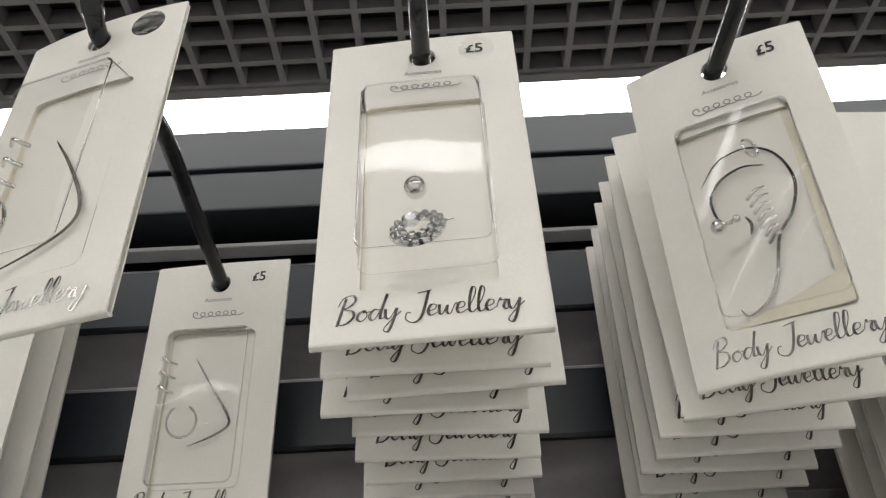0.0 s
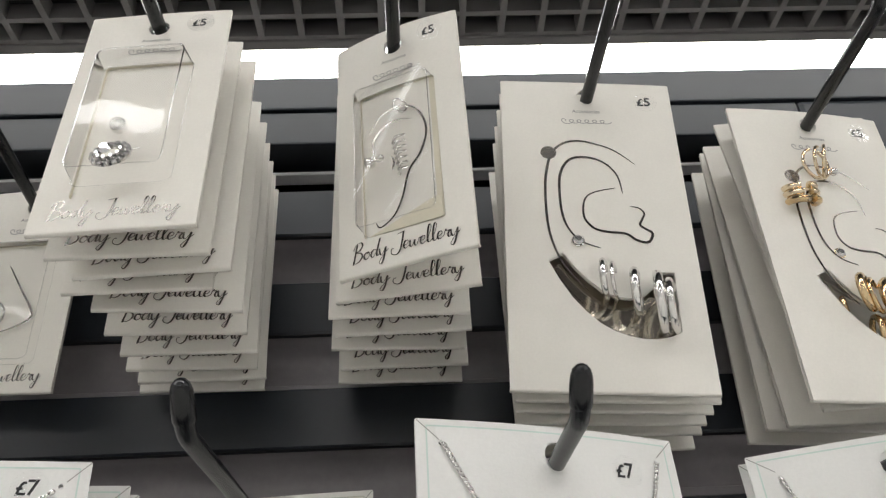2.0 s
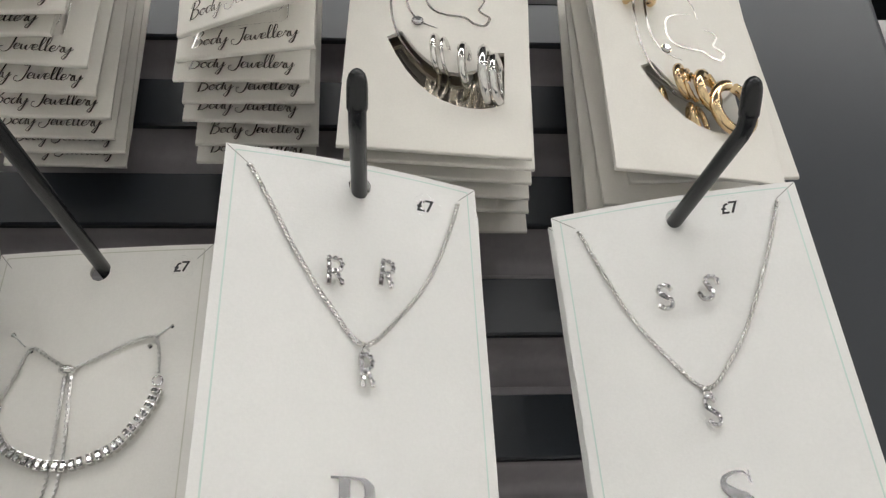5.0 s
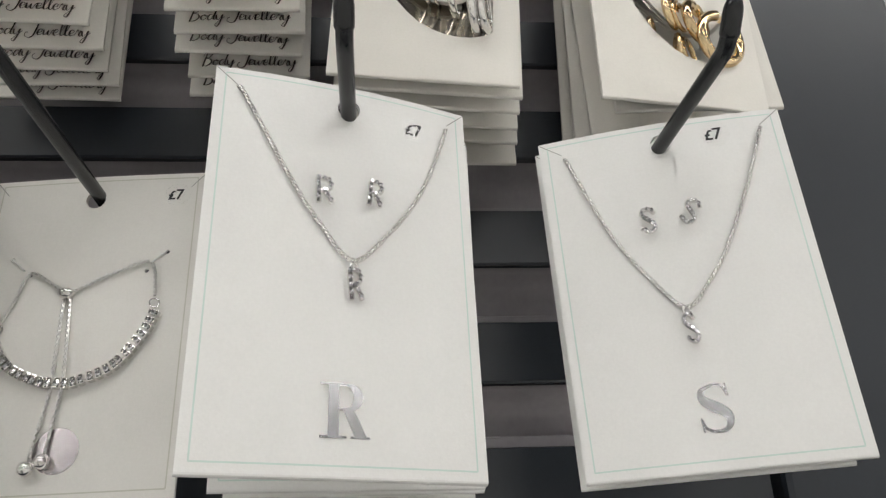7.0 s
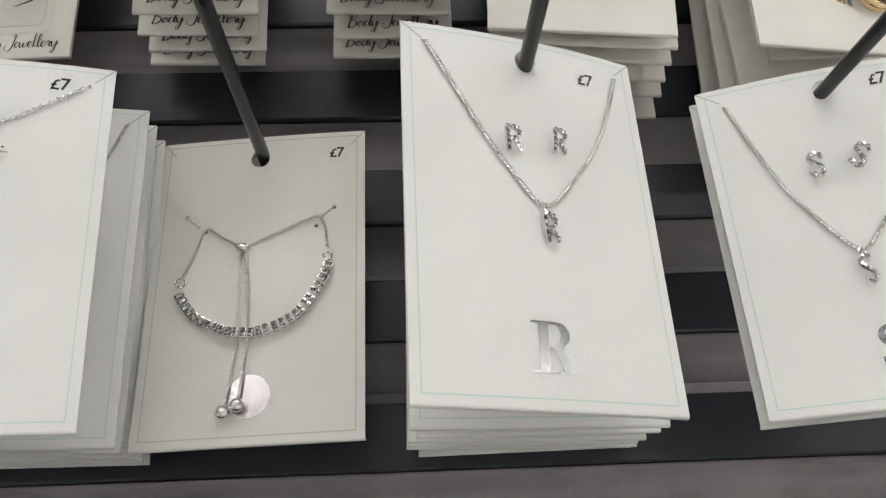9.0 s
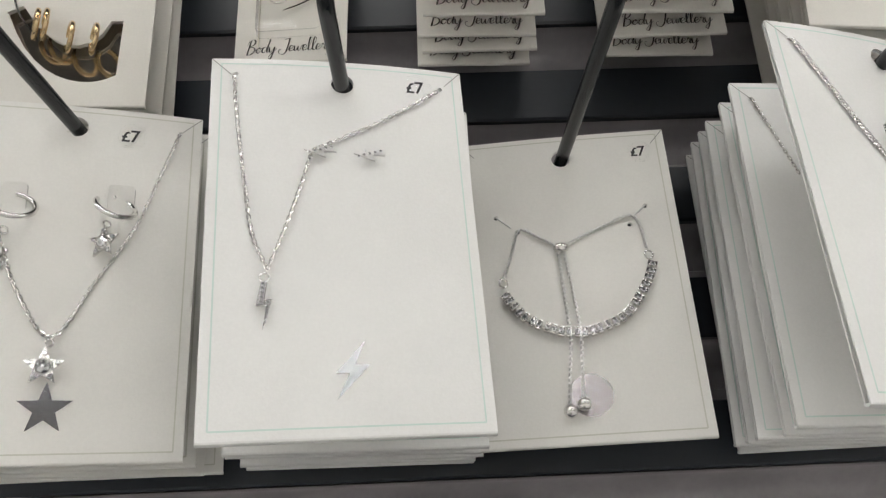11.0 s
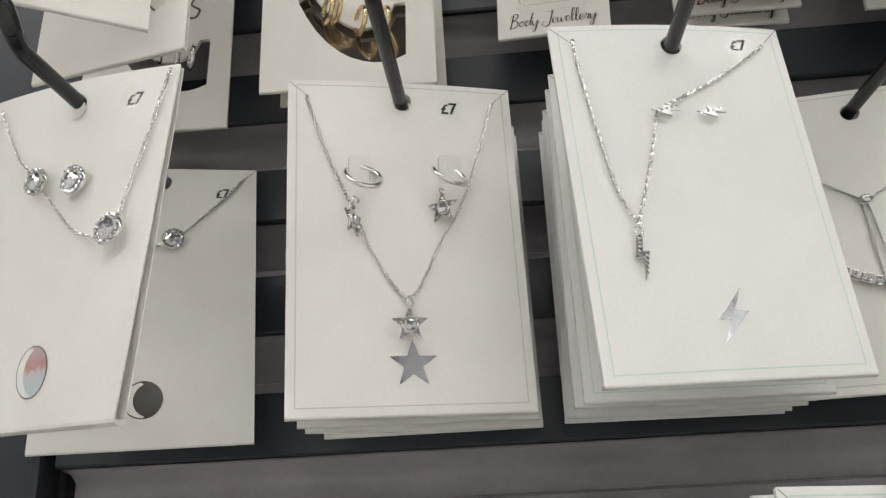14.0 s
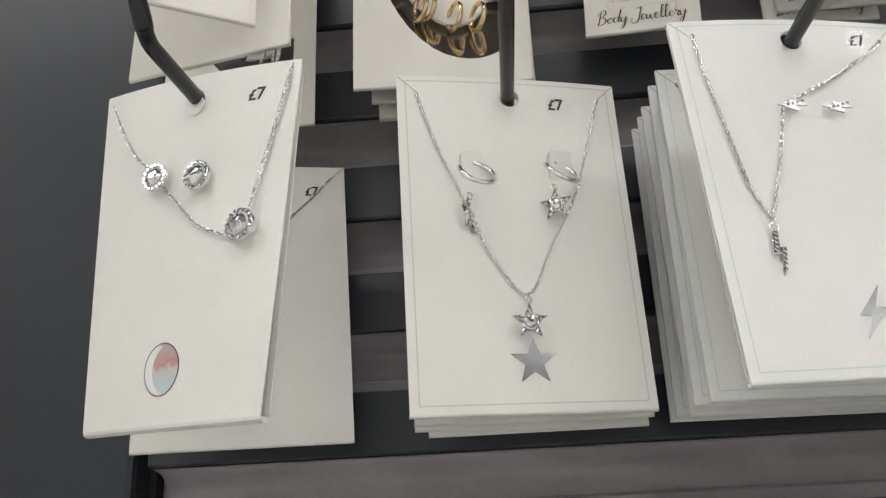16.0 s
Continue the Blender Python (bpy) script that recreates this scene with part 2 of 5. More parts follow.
def words(text, size, at, shear=0.0, width=None, y=-0.0002, thick=0.00006, bold=0.0):
    """Writing in the built-in font, centred at (x, z) in millimetres."""
    cu = bpy.data.curves.new("writing", "FONT")
    cu.body, cu.size, cu.shear, cu.align_x, cu.align_y = text, size / 1000, shear, "CENTER", "CENTER"
    cu.extrude, cu.offset, cu.resolution_u = thick / 2, bold / 1000, 3
    tmp = bpy.data.objects.new("writing", cu)
    me = bpy.data.meshes.new_from_object(tmp)
    bpy.data.objects.remove(tmp)
    bpy.data.curves.remove(cu)
    bm = bmesh.new()
    bm.from_mesh(me)
    bpy.data.meshes.remove(me)
    xs = [v.co.x for v in bm.verts]
    k = width / 1000 / (max(xs) - min(xs)) if width else 1.0
    mid = (max(xs) + min(xs)) / 2
    for v in bm.verts:
        v.co.x = (v.co.x - mid) * k
    bmesh.ops.transform(bm, matrix=Matrix.Translation((at[0] / 1000, y, at[1] / 1000)) @ Matrix.Rotation(radians(90), 4, "X"), verts=bm.verts)
    return bm


def mm(points, y=-0.0006):
    return [(x / 1000, y, z / 1000) for x, z in points]


def stations(path, pitch):
    """Places and directions at even steps along a path."""
    dist = [0.0]
    for a, b in zip(path, path[1:]):
        dist.append(dist[-1] + (b - a).length)
    s, i = pitch / 2, 0
    while s < dist[-1]:
        while dist[i + 1] < s:
            i += 1
        f = (s - dist[i]) / max(dist[i + 1] - dist[i], 1e-9)
        yield s, path[i].lerp(path[i + 1], f), (path[i + 1] - path[i]).normalized()
        s += pitch


def links(path, pitch, width, wire, seed=1):
    """A chain of oval links along a path, flat and edge on by turns."""
    rng = random.Random(seed)
    bm = bmesh.new()
    for j, (s, at, t) in enumerate(stations(path, pitch)):
        n = Vector((0, -1, 0))
        side = t.cross(n).normalized()
        a = radians((66 if j % 2 else -8) + rng.uniform(-6, 6))
        u = side * math.cos(a) + n * math.sin(a)
        ring = [at + t * (pitch * 0.74 * math.cos(q)) + u * (width / 2 * math.sin(q)) for q in (2 * math.pi * k / 10 for k in range(10))]
        tube(bm, ring, wire, 5, closed=True)
    return bm


def rope(path, lay_length, radius):
    """Two strands twisted round each other along a path."""
    bm = bmesh.new()
    steps = list(stations(path, lay_length / 9))
    for turn in (0.0, math.pi):
        pts = []
        for s, at, t in steps:
            n = Vector((0, -1, 0))
            side = t.cross(n).normalized()
            q = turn + 2 * math.pi * s / lay_length
            pts.append(at + (side * math.cos(q) + n * math.sin(q)) * radius)
        tube(bm, pts, radius * 0.66, 6)
    return bm


def beads(path, pitch, size):
    """A box chain: small square links, each turned against the last."""
    bm = bmesh.new()
    for j, (s, at, t) in enumerate(stations(path, pitch)):
        n = Vector((0, -1, 0))
        side = t.cross(n).normalized()
        a = radians(45 * (j % 2))
        u, w = side * math.cos(a) + n * math.sin(a), n * math.cos(a) - side * math.sin(a)
        m = Matrix((u, t, w)).transposed().to_4x4()
        m.translation = at
        bmesh.ops.create_cube(bm, size=size, matrix=m)
    return bm


# ---- the shop round the display ----
WALL = 0.311                     # front plane of the slats


def structure(name, bm, material, label, smooth=None):
    return tagged(part(name, bm, material, None, smooth=smooth), label, name.split("_")[0], "", "structure")


# Floor and walls are out of view; their pale tones bounce fill light.
structure("floor", box(bmesh.new(), -6, 6, -15, 6, -0.1, 0), VINYL, "grey vinyl shop floor")
structure("wall_north", box(bmesh.new(), -6.1, 6.1, 6, 6.1, 0, 4.2), PAINT, "plain painted shop wall")
structure("wall_south", box(bmesh.new(), -6.1, 6.1, -15.1, -15, 0, 4.2), PAINT, "plain painted shop wall")
structure("wall_east", box(bmesh.new(), 6, 6.1, -15, 6, 0, 4.2), PAINT, "plain painted shop wall")
structure("wall_west", box(bmesh.new(), -6.1, -6, -15, 6, 0, 4.2), PAINT, "plain painted shop wall")
structure("ceiling_slab", box(bmesh.new(), -6, 6, -15, 6, 4.1, 4.2), VOID, "dark void above the open-cell ceiling")


# The last two rows are unseen, added for low fill light from the front.
STRIPS = (2.16, -1.45, -5.06, -8.67, -12.28)
STRIP_HALF = 0.16


def ceiling_grid():
    """An open-cell ceiling: thin deep blades both ways, left out where the strip lights run."""
    bm = bmesh.new()
    ends = [5.9] + [y + d for y in STRIPS for d in (0.2, -0.2)] + [-14.9]
    runs = list(zip(ends[1::2], ends[0::2]))
    for a, b in runs:
        for i in range(-28, 29):
            x = 0.03 + i * 0.14
            box(bm, x - 0.011, x + 0.011, a, b, 3.49, 3.56)
        k = int((b - a) / 0.098)
        for j in range(k + 1):
            y = b - 0.005 - j * 0.098
            box(bm, -4.0, 4.0, y - 0.010, y + 0.010, 3.492, 3.562)
    return bm


structure("ceiling", ceiling_grid(), GRID, "grey open-cell egg-crate ceiling of small square cells")


def strip_light(y):
    ob = thing("strip_light", Matrix.Translation((0, y, 3.5)), "long white linear strip light set flush in the ceiling grid", "light", "strip lights in the ceiling")
    bm = bmesh.new()
    for s in (-1, 1):
        box(bm, -5.9, 5.9, s * (STRIP_HALF + 0.02) - 0.02, s * (STRIP_HALF + 0.02) + 0.02, -0.02, 0.09, 0.004)
    box(bm, -5.9, 5.9, -STRIP_HALF - 0.04, STRIP_HALF + 0.04, 0.09, 0.11)
    part("housing", bm, GRID, ob)
    for i in range(-4, 5):
        x = 0.84 + i * 1.5
        part("diffuser", box(bmesh.new(), max(x + 0.006, -5.9), min(x + 1.494, 5.9), -STRIP_HALF, STRIP_HALF, 0.0, 0.02), LIGHT, ob)


for strip_y in STRIPS:
    strip_light(strip_y)

# ---- slatted display wall ----
X0, X1 = -0.352, 0.3315          # ends of the slats
back = structure("wall_display", box(bmesh.new(), -1.4, 1.5, WALL + 0.022, WALL + 0.10, 0.12, 1.6700), RECESS, "grey metal back panel of a slatted display wall")
base = structure("base_plinth", box(bmesh.new(), -1.4, 1.5, -0.10, WALL + 0.022, 0.0, 0.14, 0.004), COLUMN, "dark grey plinth of the display wall")
structure("wall_core", box(bmesh.new(), -1.4, 1.5, WALL + 0.102, WALL + 0.30, 0.12, 1.7090), BLACK, "dark core of the display wall")
structure("trim_top", box(bmesh.new(), -1.4, 1.5, WALL - 0.007, WALL + 0.30, 1.7096, 1.735, 0.0012), SLAT, "dark grey metal top rail of the display wall")


def column(x0, x1):
    bm = box(bmesh.new(), x0, x1, WALL - 0.0065, WALL + 0.0215, 0.14, 1.7088, 0.0035)
    return structure("column", bm, COLUMN, "dark grey flat metal upright of the display wall")


for bay in (-0.811, 0.0, 0.811):
    column(0.3352 + bay, 0.4553 + bay)
rail = structure("trim_rail", box(bmesh.new(), X0 - 0.0035, X1 + 0.0035, WALL - 0.0055, WALL + 0.0215, 1.6845, 1.7086, 0.0012), SLAT, "dark grey metal rail under the top trim")


def slat_mesh():
    """A folded metal slat: flat face, short returns and a bevelled lower lip."""
    prof = [(0.0, 0.0295), (0.0, 0.0012), (0.0010, 0.0), (0.0135, -0.0004), (0.0135, 0.0012), (0.0030, 0.0016), (0.0030, 0.0285), (0.0205, 0.0285), (0.0205, 0.0300), (0.0012, 0.0302)]
    bm = bmesh.new()
    a = [bm.verts.new((X0, WALL + y, z)) for y, z in prof]
    b = [bm.verts.new((X1, WALL + y, z)) for y, z in prof]
    n = len(prof)
    for i in range(n):
        bm.faces.new((a[i], a[(i + 1) % n], b[(i + 1) % n], b[i]))
    bm.faces.new(a[::-1])
    bm.faces.new(b)
    bmesh.ops.recalc_face_normals(bm, faces=bm.faces)
    return finish("slat", bm, SLAT)


def cove_mesh():
    """The hollow between two slats: rounded under the upper slat, flat behind, with a low step over the lower slat."""
    prof = [(0.0032, -0.0006)] + [(0.0050 + 0.0150 * math.sin(radians(q)), -0.0135 + 0.0122 * math.cos(radians(q))) for q in range(0, 91, 10)]
    prof += [(0.0200, -0.0212), (0.0196, -0.0218), (0.0135, -0.0224), (0.0128, -0.0230), (0.0128, -0.0292)]
    bm = bmesh.new()
    a = [bm.verts.new((X0 + 0.002, WALL + y, z)) for y, z in prof]
    b = [bm.verts.new((X1 - 0.002, WALL + y, z)) for y, z in prof]
    for i in range(len(prof) - 1):
        bm.faces.new((a[i], a[i + 1], b[i + 1], b[i]))
    bmesh.ops.recalc_face_normals(bm, faces=bm.faces)
    if sum(f.normal.y for f in bm.faces) > 0:
        bmesh.ops.reverse_faces(bm, faces=bm.faces)
    return finish("cove", bm, RECESS, 30)


def glint_mesh(material):
    bm = box(bmesh.new(), X0 + 0.002, X1 - 0.002, WALL + 0.009, WALL + 0.0195, -0.0012, 0.0012, 0.0008)
    return finish("lip", bm, material)


SLAT_ME, COVE_ME, GLINT_TOP = slat_mesh(), cove_mesh(), glint_mesh(GLINT)
for i in range(1, 22):
    z = 1.6845 - 0.05955 * i
    s = new("slat", SLAT_ME)
    s.location.z, s.parent = z, back
    if i > 1:
        s = new("recess", COVE_ME)
        s.location.z, s.parent = z + 0.05955, back
# Pale strip added for the line of reflected light in the top recess.
s = new("hook_rail", GLINT_TOP)
s.location.z, s.parent = 1.6742, back
# Shade in the gaps beside the slats, put in as black strips.
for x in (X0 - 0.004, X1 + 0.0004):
    part("gap_strip", box(bmesh.new(), x, x + 0.0036, WALL + 0.012, WALL + 0.0215, 0.2, 1.684), BLACK, back, "black strip standing in for shade in the gap")


# ---- hooks ----
ROW = {1: 1.6410, 2: 1.4630, 3: 1.2848}   # heights of the hooks
HOOK_R = 0.0029


def hook(x, row, tip=0.151, wall=(0.0, 0.0), end=(0.0, 0.0), knee=()):
    """A hook; wall and end shift its two ends aside and up, knee gives bends near the end."""
    ob = thing("display_hook", Matrix.Translation((x, WALL, ROW[row])), "black coated steel display hook with an upturned end", "hook", "hooks of the display wall")
    y1 = tip - WALL
    (u0, w0), (u1, w1) = wall, end
    pts = [(u0, 0.008, w0 + 0.001), *knee, (u1, y1 + 0.008, w1 - 0.0008)] + [(u1, y1 + 0.008 - 0.0070 * s, w1 - 0.0008 + 0.0030 * s * s) for s in (0.35, 0.7, 1.0)]
    part("shaft", tube(bmesh.new(), pts, HOOK_R, 16), HOOK, ob, smooth=40)
    a = Vector(pts[-1])
    d = Vector((0, -0.70, 0.72)).normalized()
    cap = [a - d * 0.001] + [a + d * s for s in (0.0, 0.003, 0.006, 0.0085, 0.0105, 0.0117, 0.0122)]
    rad = [0.0030, 0.0034, 0.0034, 0.0034, 0.0032, 0.0026, 0.0015, 0.0003]
    part("tip_cap", tube(bmesh.new(), cap, lambda s: rad[round(s * 7)], 16), CAP, ob, "glossy black rounded end cap", smooth=50)
    plate_bm = box(bmesh.new(), u0 - 0.006, u0 + 0.006, -0.0022, -0.0002, w0 - 0.008, w0 + 0.008, 0.0007)
    part("back_plate", plate_bm, HOOK, ob)
    return ob


for x in (-0.300, -0.199, -0.0045, 0.0908, 0.1808):
    hook(x, 1)
hook(-0.0932, 1, 0.157, (0.0, -0.0210), (-0.0103, 0.0060), ((-0.0003, -0.111, -0.0030), (-0.0045, -0.128, 0.0015)))
hook(0.2885, 1, 0.151, (0.0050, -0.0070), (-0.0050, -0.0150))
for x in (-0.1706, -0.0619, 0.0315, 0.1413, 0.2668):
    hook(x, 2)
hook(-0.2905, 2, 0.150, (-0.0095, 0.0), (-0.0020, -0.0090), ((0.0035, -0.121, -0.0140),))
hook(-0.0200, 3)


# ---- cards ----
def board(w, h, hole, extra=(), bow=0.0, curl=0.0, gap=1.6, fold=True, back_holes=(), slit=()):
    """A folded card: front and rear leaf joined by a round fold along the foot, with a hanging hole."""
    W, H = w / 1000, h / 1000
    rim = [(-w / 2 + 0.4, 0), (-w / 2, -0.4), (-w / 2, -h + 0.6), (w / 2, -h + 0.6), (w / 2, -0.4), (w / 2 - 0.4, 0)]
    front = plate(rim, [circle(*hole, 4.2), *extra], 0.0005, (10, 10))
    rear = plate([(-w / 2 + 0.3, -0.5), (-w / 2 + 0.3, -h + 0.6), (w / 2 - 0.3, -h + 0.6), (w / 2 - 0.3, -0.5)], [circle(*hole, 4.2), *back_holes], 0.0005, (10, 10))
    for v in rear.verts:
        v.co.y += 0.0007 + (gap / 1000) * min(1.0, 0.45 + 0.55 * (-v.co.z / H))
    if fold:
        n, m = 10, 6
        g = gap / 1000 + 0.0012
        rows = []
        for i in range(n + 1):
            x = -W / 2 + W * i / n
            rows.append([front.verts.new((x, g / 2 - g / 2 * math.cos(math.pi * j / m), -H + 0.0006 - g * 0.42 * math.sin(math.pi * j / m))) for j in range(m + 1)])
        for a, b in zip(rows, rows[1:]):
            for j in range(m):
                front.faces.new((a[j], b[j], b[j + 1], a[j + 1]))
        front.faces.new(rows[0])
        front.faces.new(rows[-1][::-1])
    bend(front, W, H, bow, curl)
    bend(rear, W, H, bow, curl)
    return front, rear


def leaves(ob, material, *args, **kw):
    """The two leaves of a folded card, as parts."""
    front, rear = board(*args, **kw)
    part("front_leaf", front, material, ob, smooth=30)
    part("rear_leaf", rear, material, ob, smooth=30)


def surf(w, h, bow, curl=0.0):
    """The card's bow as a function, to lay prints on it."""
    W, H = w / 1000, h / 1000

    def lay(bm):
        return bend(bm, W, H, bow, curl)
    return lay


def strip_line(points, width, y=-0.00012, taper=False):
    """A flat printed line through points in millimetres."""
    p = [Vector((x, 0, z)) for x, z in points]
    bm = bmesh.new()
    k = len(p)
    pairs = []
    for i, q in enumerate(p):
        t = (p[min(i + 1, k - 1)] - p[max(i - 1, 0)]).normalized()
        s = Vector((-t.z, 0, t.x))
        r = width / 2
        if taper:
            f = i / (k - 1)
            r *= 0.15 + 0.85 * math.sin(math.pi * min(max(f, 0.0), 1.0)) ** 0.6
        a, b = q + s * r, q - s * r
        pairs.append((bm.verts.new((a.x / 1000, y, a.z / 1000)), bm.verts.new((b.x / 1000, y, b.z / 1000))))
    for (a, b), (c, d) in zip(pairs, pairs[1:]):
        bm.faces.new((a, b, d, c))
    bmesh.ops.recalc_face_normals(bm, faces=bm.faces)
    for f in bm.faces:
        if f.normal.y > 0:
            f.normal_flip()
    return bm


def dense(a, b, n=12):
    return [(a[0] + (b[0] - a[0]) * i / n, a[1] + (b[1] - a[1]) * i / n) for i in range(n + 1)]


def price(ob, text, x, z, lay, sticker=5.8, size=6.6):
    st = part("price_sticker", lay(plate(circle(x, z, sticker, 28), (), 0.00005)), STICKER, ob, "round clear glossy price sticker")
    st.location.y = -0.00035
    st.visible_shadow = False
    bm = words(text[0], size * 0.92, (x - 0.37 * size, z - 0.04 * size), bold=0.13)
    add_mesh(bm, words(text[1:], size * 1.08, (x + 0.14 * size, z), bold=0.10))
    part("price_writing", lay(bm), INK, ob, "black printed price")
    return st


def border(ob, lay, ink, w=95.0, h=141.0, inset=3.6):
    x, t, b = w / 2 - inset, -2.4, -h + inset
    bm = bmesh.new()
    for a, c in (((-x, t), (x, t)), ((x, t), (x, b)), ((x, b), (-x, b)), ((-x, b), (-x, t))):
        add_mesh(bm, strip_line(dense(a, c), 0.55))
    part("border_line", lay(bm), ink, ob, "thin printed border line")
    for s in (-1, 1):
        part("corner_slit", lay(strip_line(dense((s * (w / 2 - 0.4), -0.5), (s * 40.0, -7.2), 5), 0.35, -0.0002)), SLIT, ob)


def stack(source, places):
    for x, y, z, rx, ry, rz in places:
        copy_thing(source, pose(x, y, z, rx, ry, rz))


# ---- small jewellery pieces ----
def gem(bm, at, r, depth=0.6, n=6, cuts=((0.55, 1.0), (1.0, 0.35))):
    """A faceted stone whose table faces the viewer."""
    c = Vector(at)
    rings = []
    for i, (rr, dy) in enumerate((*cuts, (0.8, -0.1))):
        dy, ph = -depth * dy, 0.5 * (i % 2)
        rings.append([bm.verts.new(c + Vector((rr * r * math.cos(2 * math.pi * (i + ph) / n), dy * r, rr * r * math.sin(2 * math.pi * (i + ph) / n)))) for i in range(n)])
    bm.faces.new(rings[0])
    for a, b in zip(rings, rings[1:]):
        for i in range(n):
            j, k = (i, i - 1) if rings.index(a) % 2 == 0 else ((i + 1) % n, i)
            bm.faces.new((a[i], b[j], b[k]))
            bm.faces.new((a[i], b[k], a[i - 1]))
    return bm


def fix(bm):
    bmesh.ops.recalc_face_normals(bm, faces=bm.faces)
    return bm


STROKES = {
    "R": [[(-0.28, -0.5), (-0.28, 0.5)], [(-0.28, 0.5), (0.12, 0.48), (0.30, 0.27), (0.12, 0.04), (-0.28, 0.0)], [(0.02, 0.0), (0.32, -0.5)]],
    "S": [[(0.30, 0.30), (0.08, 0.5), (-0.22, 0.44), (-0.28, 0.22), (-0.02, 0.04), (0.26, -0.16), (0.26, -0.40), (0.0, -0.5), (-0.30, -0.34)]],
}


PAVE = finish("stone", fix(gem(bmesh.new(), (0, 0, 0), 0.00088, 0.9)), STONE)


def pave_letter(ob, name, letter, x, z, size, y=-0.0022, turn=0.0, squash=1.0):
    """A letter of metal set with small stones; turn leans it in its plane."""
    base, spots = bmesh.new(), []
    ca, sa = math.cos(radians(turn)), math.sin(radians(turn))
    for st in STROKES[letter]:
        pts = spline([(px * size * squash, 0, pz * size) for px, pz in st], 6) if len(st) > 2 else [Vector((a[0] * size * squash, 0, a[1] * size)) for a in dense(*st, 8)]
        pts = [Vector(((x + p.x * ca - p.z * sa) / 1000, y, (z + p.x * sa + p.z * ca) / 1000)) for p in pts]
        tube(base, pts, 0.00092, 6)
        acc, step = 0.0, 0.00150
        for a, b in zip(pts, pts[1:]):
            acc += (b - a).length
            if acc >= step:
                acc = 0.0
                spots.append(b + Vector((0, -0.0008, 0)))
    p = part(name, base, CHAIN, ob, "silver letter set with small clear stones", smooth=50)
    for i, at in enumerate(spots):
        st = part("stone", PAVE, STONE, p)
        st.location, st.rotation_euler = at, (0.3 * math.sin(i * 2.1), 1.3 * i, 0.3 * math.cos(i * 1.7))
    return p


def stud_post(ob, x, z, y=-0.002):
    part("stud_post", tube(bmesh.new(), [(x / 1000, 0.0, z / 1000), (x / 1000, y, z / 1000)], 0.00045, 6), SILVER, ob)


def neck_chain(ob, points, pitch=0.00165, width=0.0017, wire=0.00030, y=-0.0013, seed=1, material=None, n=14, name="chain", lay=lambda b: b, twisted=False):
    path = spline(mm(points, y), n)
    bm = rope(path, 0.0036, 0.00060) if twisted else beads(path, 0.00110, 0.00108) if name == "box_chain" else links(path, pitch, width, wire, seed)
    return part(name, lay(bm), material or CHAIN, ob, "fine twisted silver chain" if twisted else "fine silver chain", smooth=60 if name != "box_chain" else None)


def ring_part(ob, name, at, r, wire, material, yaw=0.0, tilt=0.0, gap=0.0, band=1.0, n=26, label="", spin=0.0):
    """A hoop: a ring, open by gap degrees, its wire widened across by band."""
    m = pose(*at, tilt, 0, yaw)
    full = gap <= 0
    angles = [radians(90 + spin + gap / 2 + (360 - gap) * i / n) for i in range(n if full else n + 1)]
    bm = bmesh.new()
    tube(bm, [(r * math.cos(a), 0, r * math.sin(a)) for a in angles], wire, 8, closed=full)
    for v in bm.verts:
        v.co.y *= band
    bmesh.ops.transform(bm, matrix=m, verts=bm.verts)
    return part(name, bm, material, ob, label, smooth=60)


def star_points(x, z, r, inner=0.42, turn=0.0):
    return [(x + (r if i % 2 == 0 else r * inner) * math.sin(radians(36 * i + turn)), z + (r if i % 2 == 0 else r * inner) * math.cos(radians(36 * i + turn))) for i in range(10)]


def solid(pts, thick, y):
    bm = plate(pts, (), thick)
    for v in bm.verts:
        v.co.y += y
    return bm


def brand_bar(ob, lay, x, z, width, ink, y=0.0):
    """A brand mark as one plain looping line."""
    turns, n = 6, 14
    path = [(x + width * (i / (turns * n) - 0.5) + 1.75 * math.cos(2 * math.pi * i / n), z + (1.45 if i < n else 1.05) * math.sin(2 * math.pi * i / n)) for i in range(turns * n + 1)]
    bm = strip_line(path, 0.40)
    for i, v in enumerate(bm.verts):
        v.co.y -= 0.0000004 * i
    for v in bm.verts:
        v.co.y -= 0.00015 - y
    return part("brand_mark", lay(bm), ink, ob, "small grey brand mark")


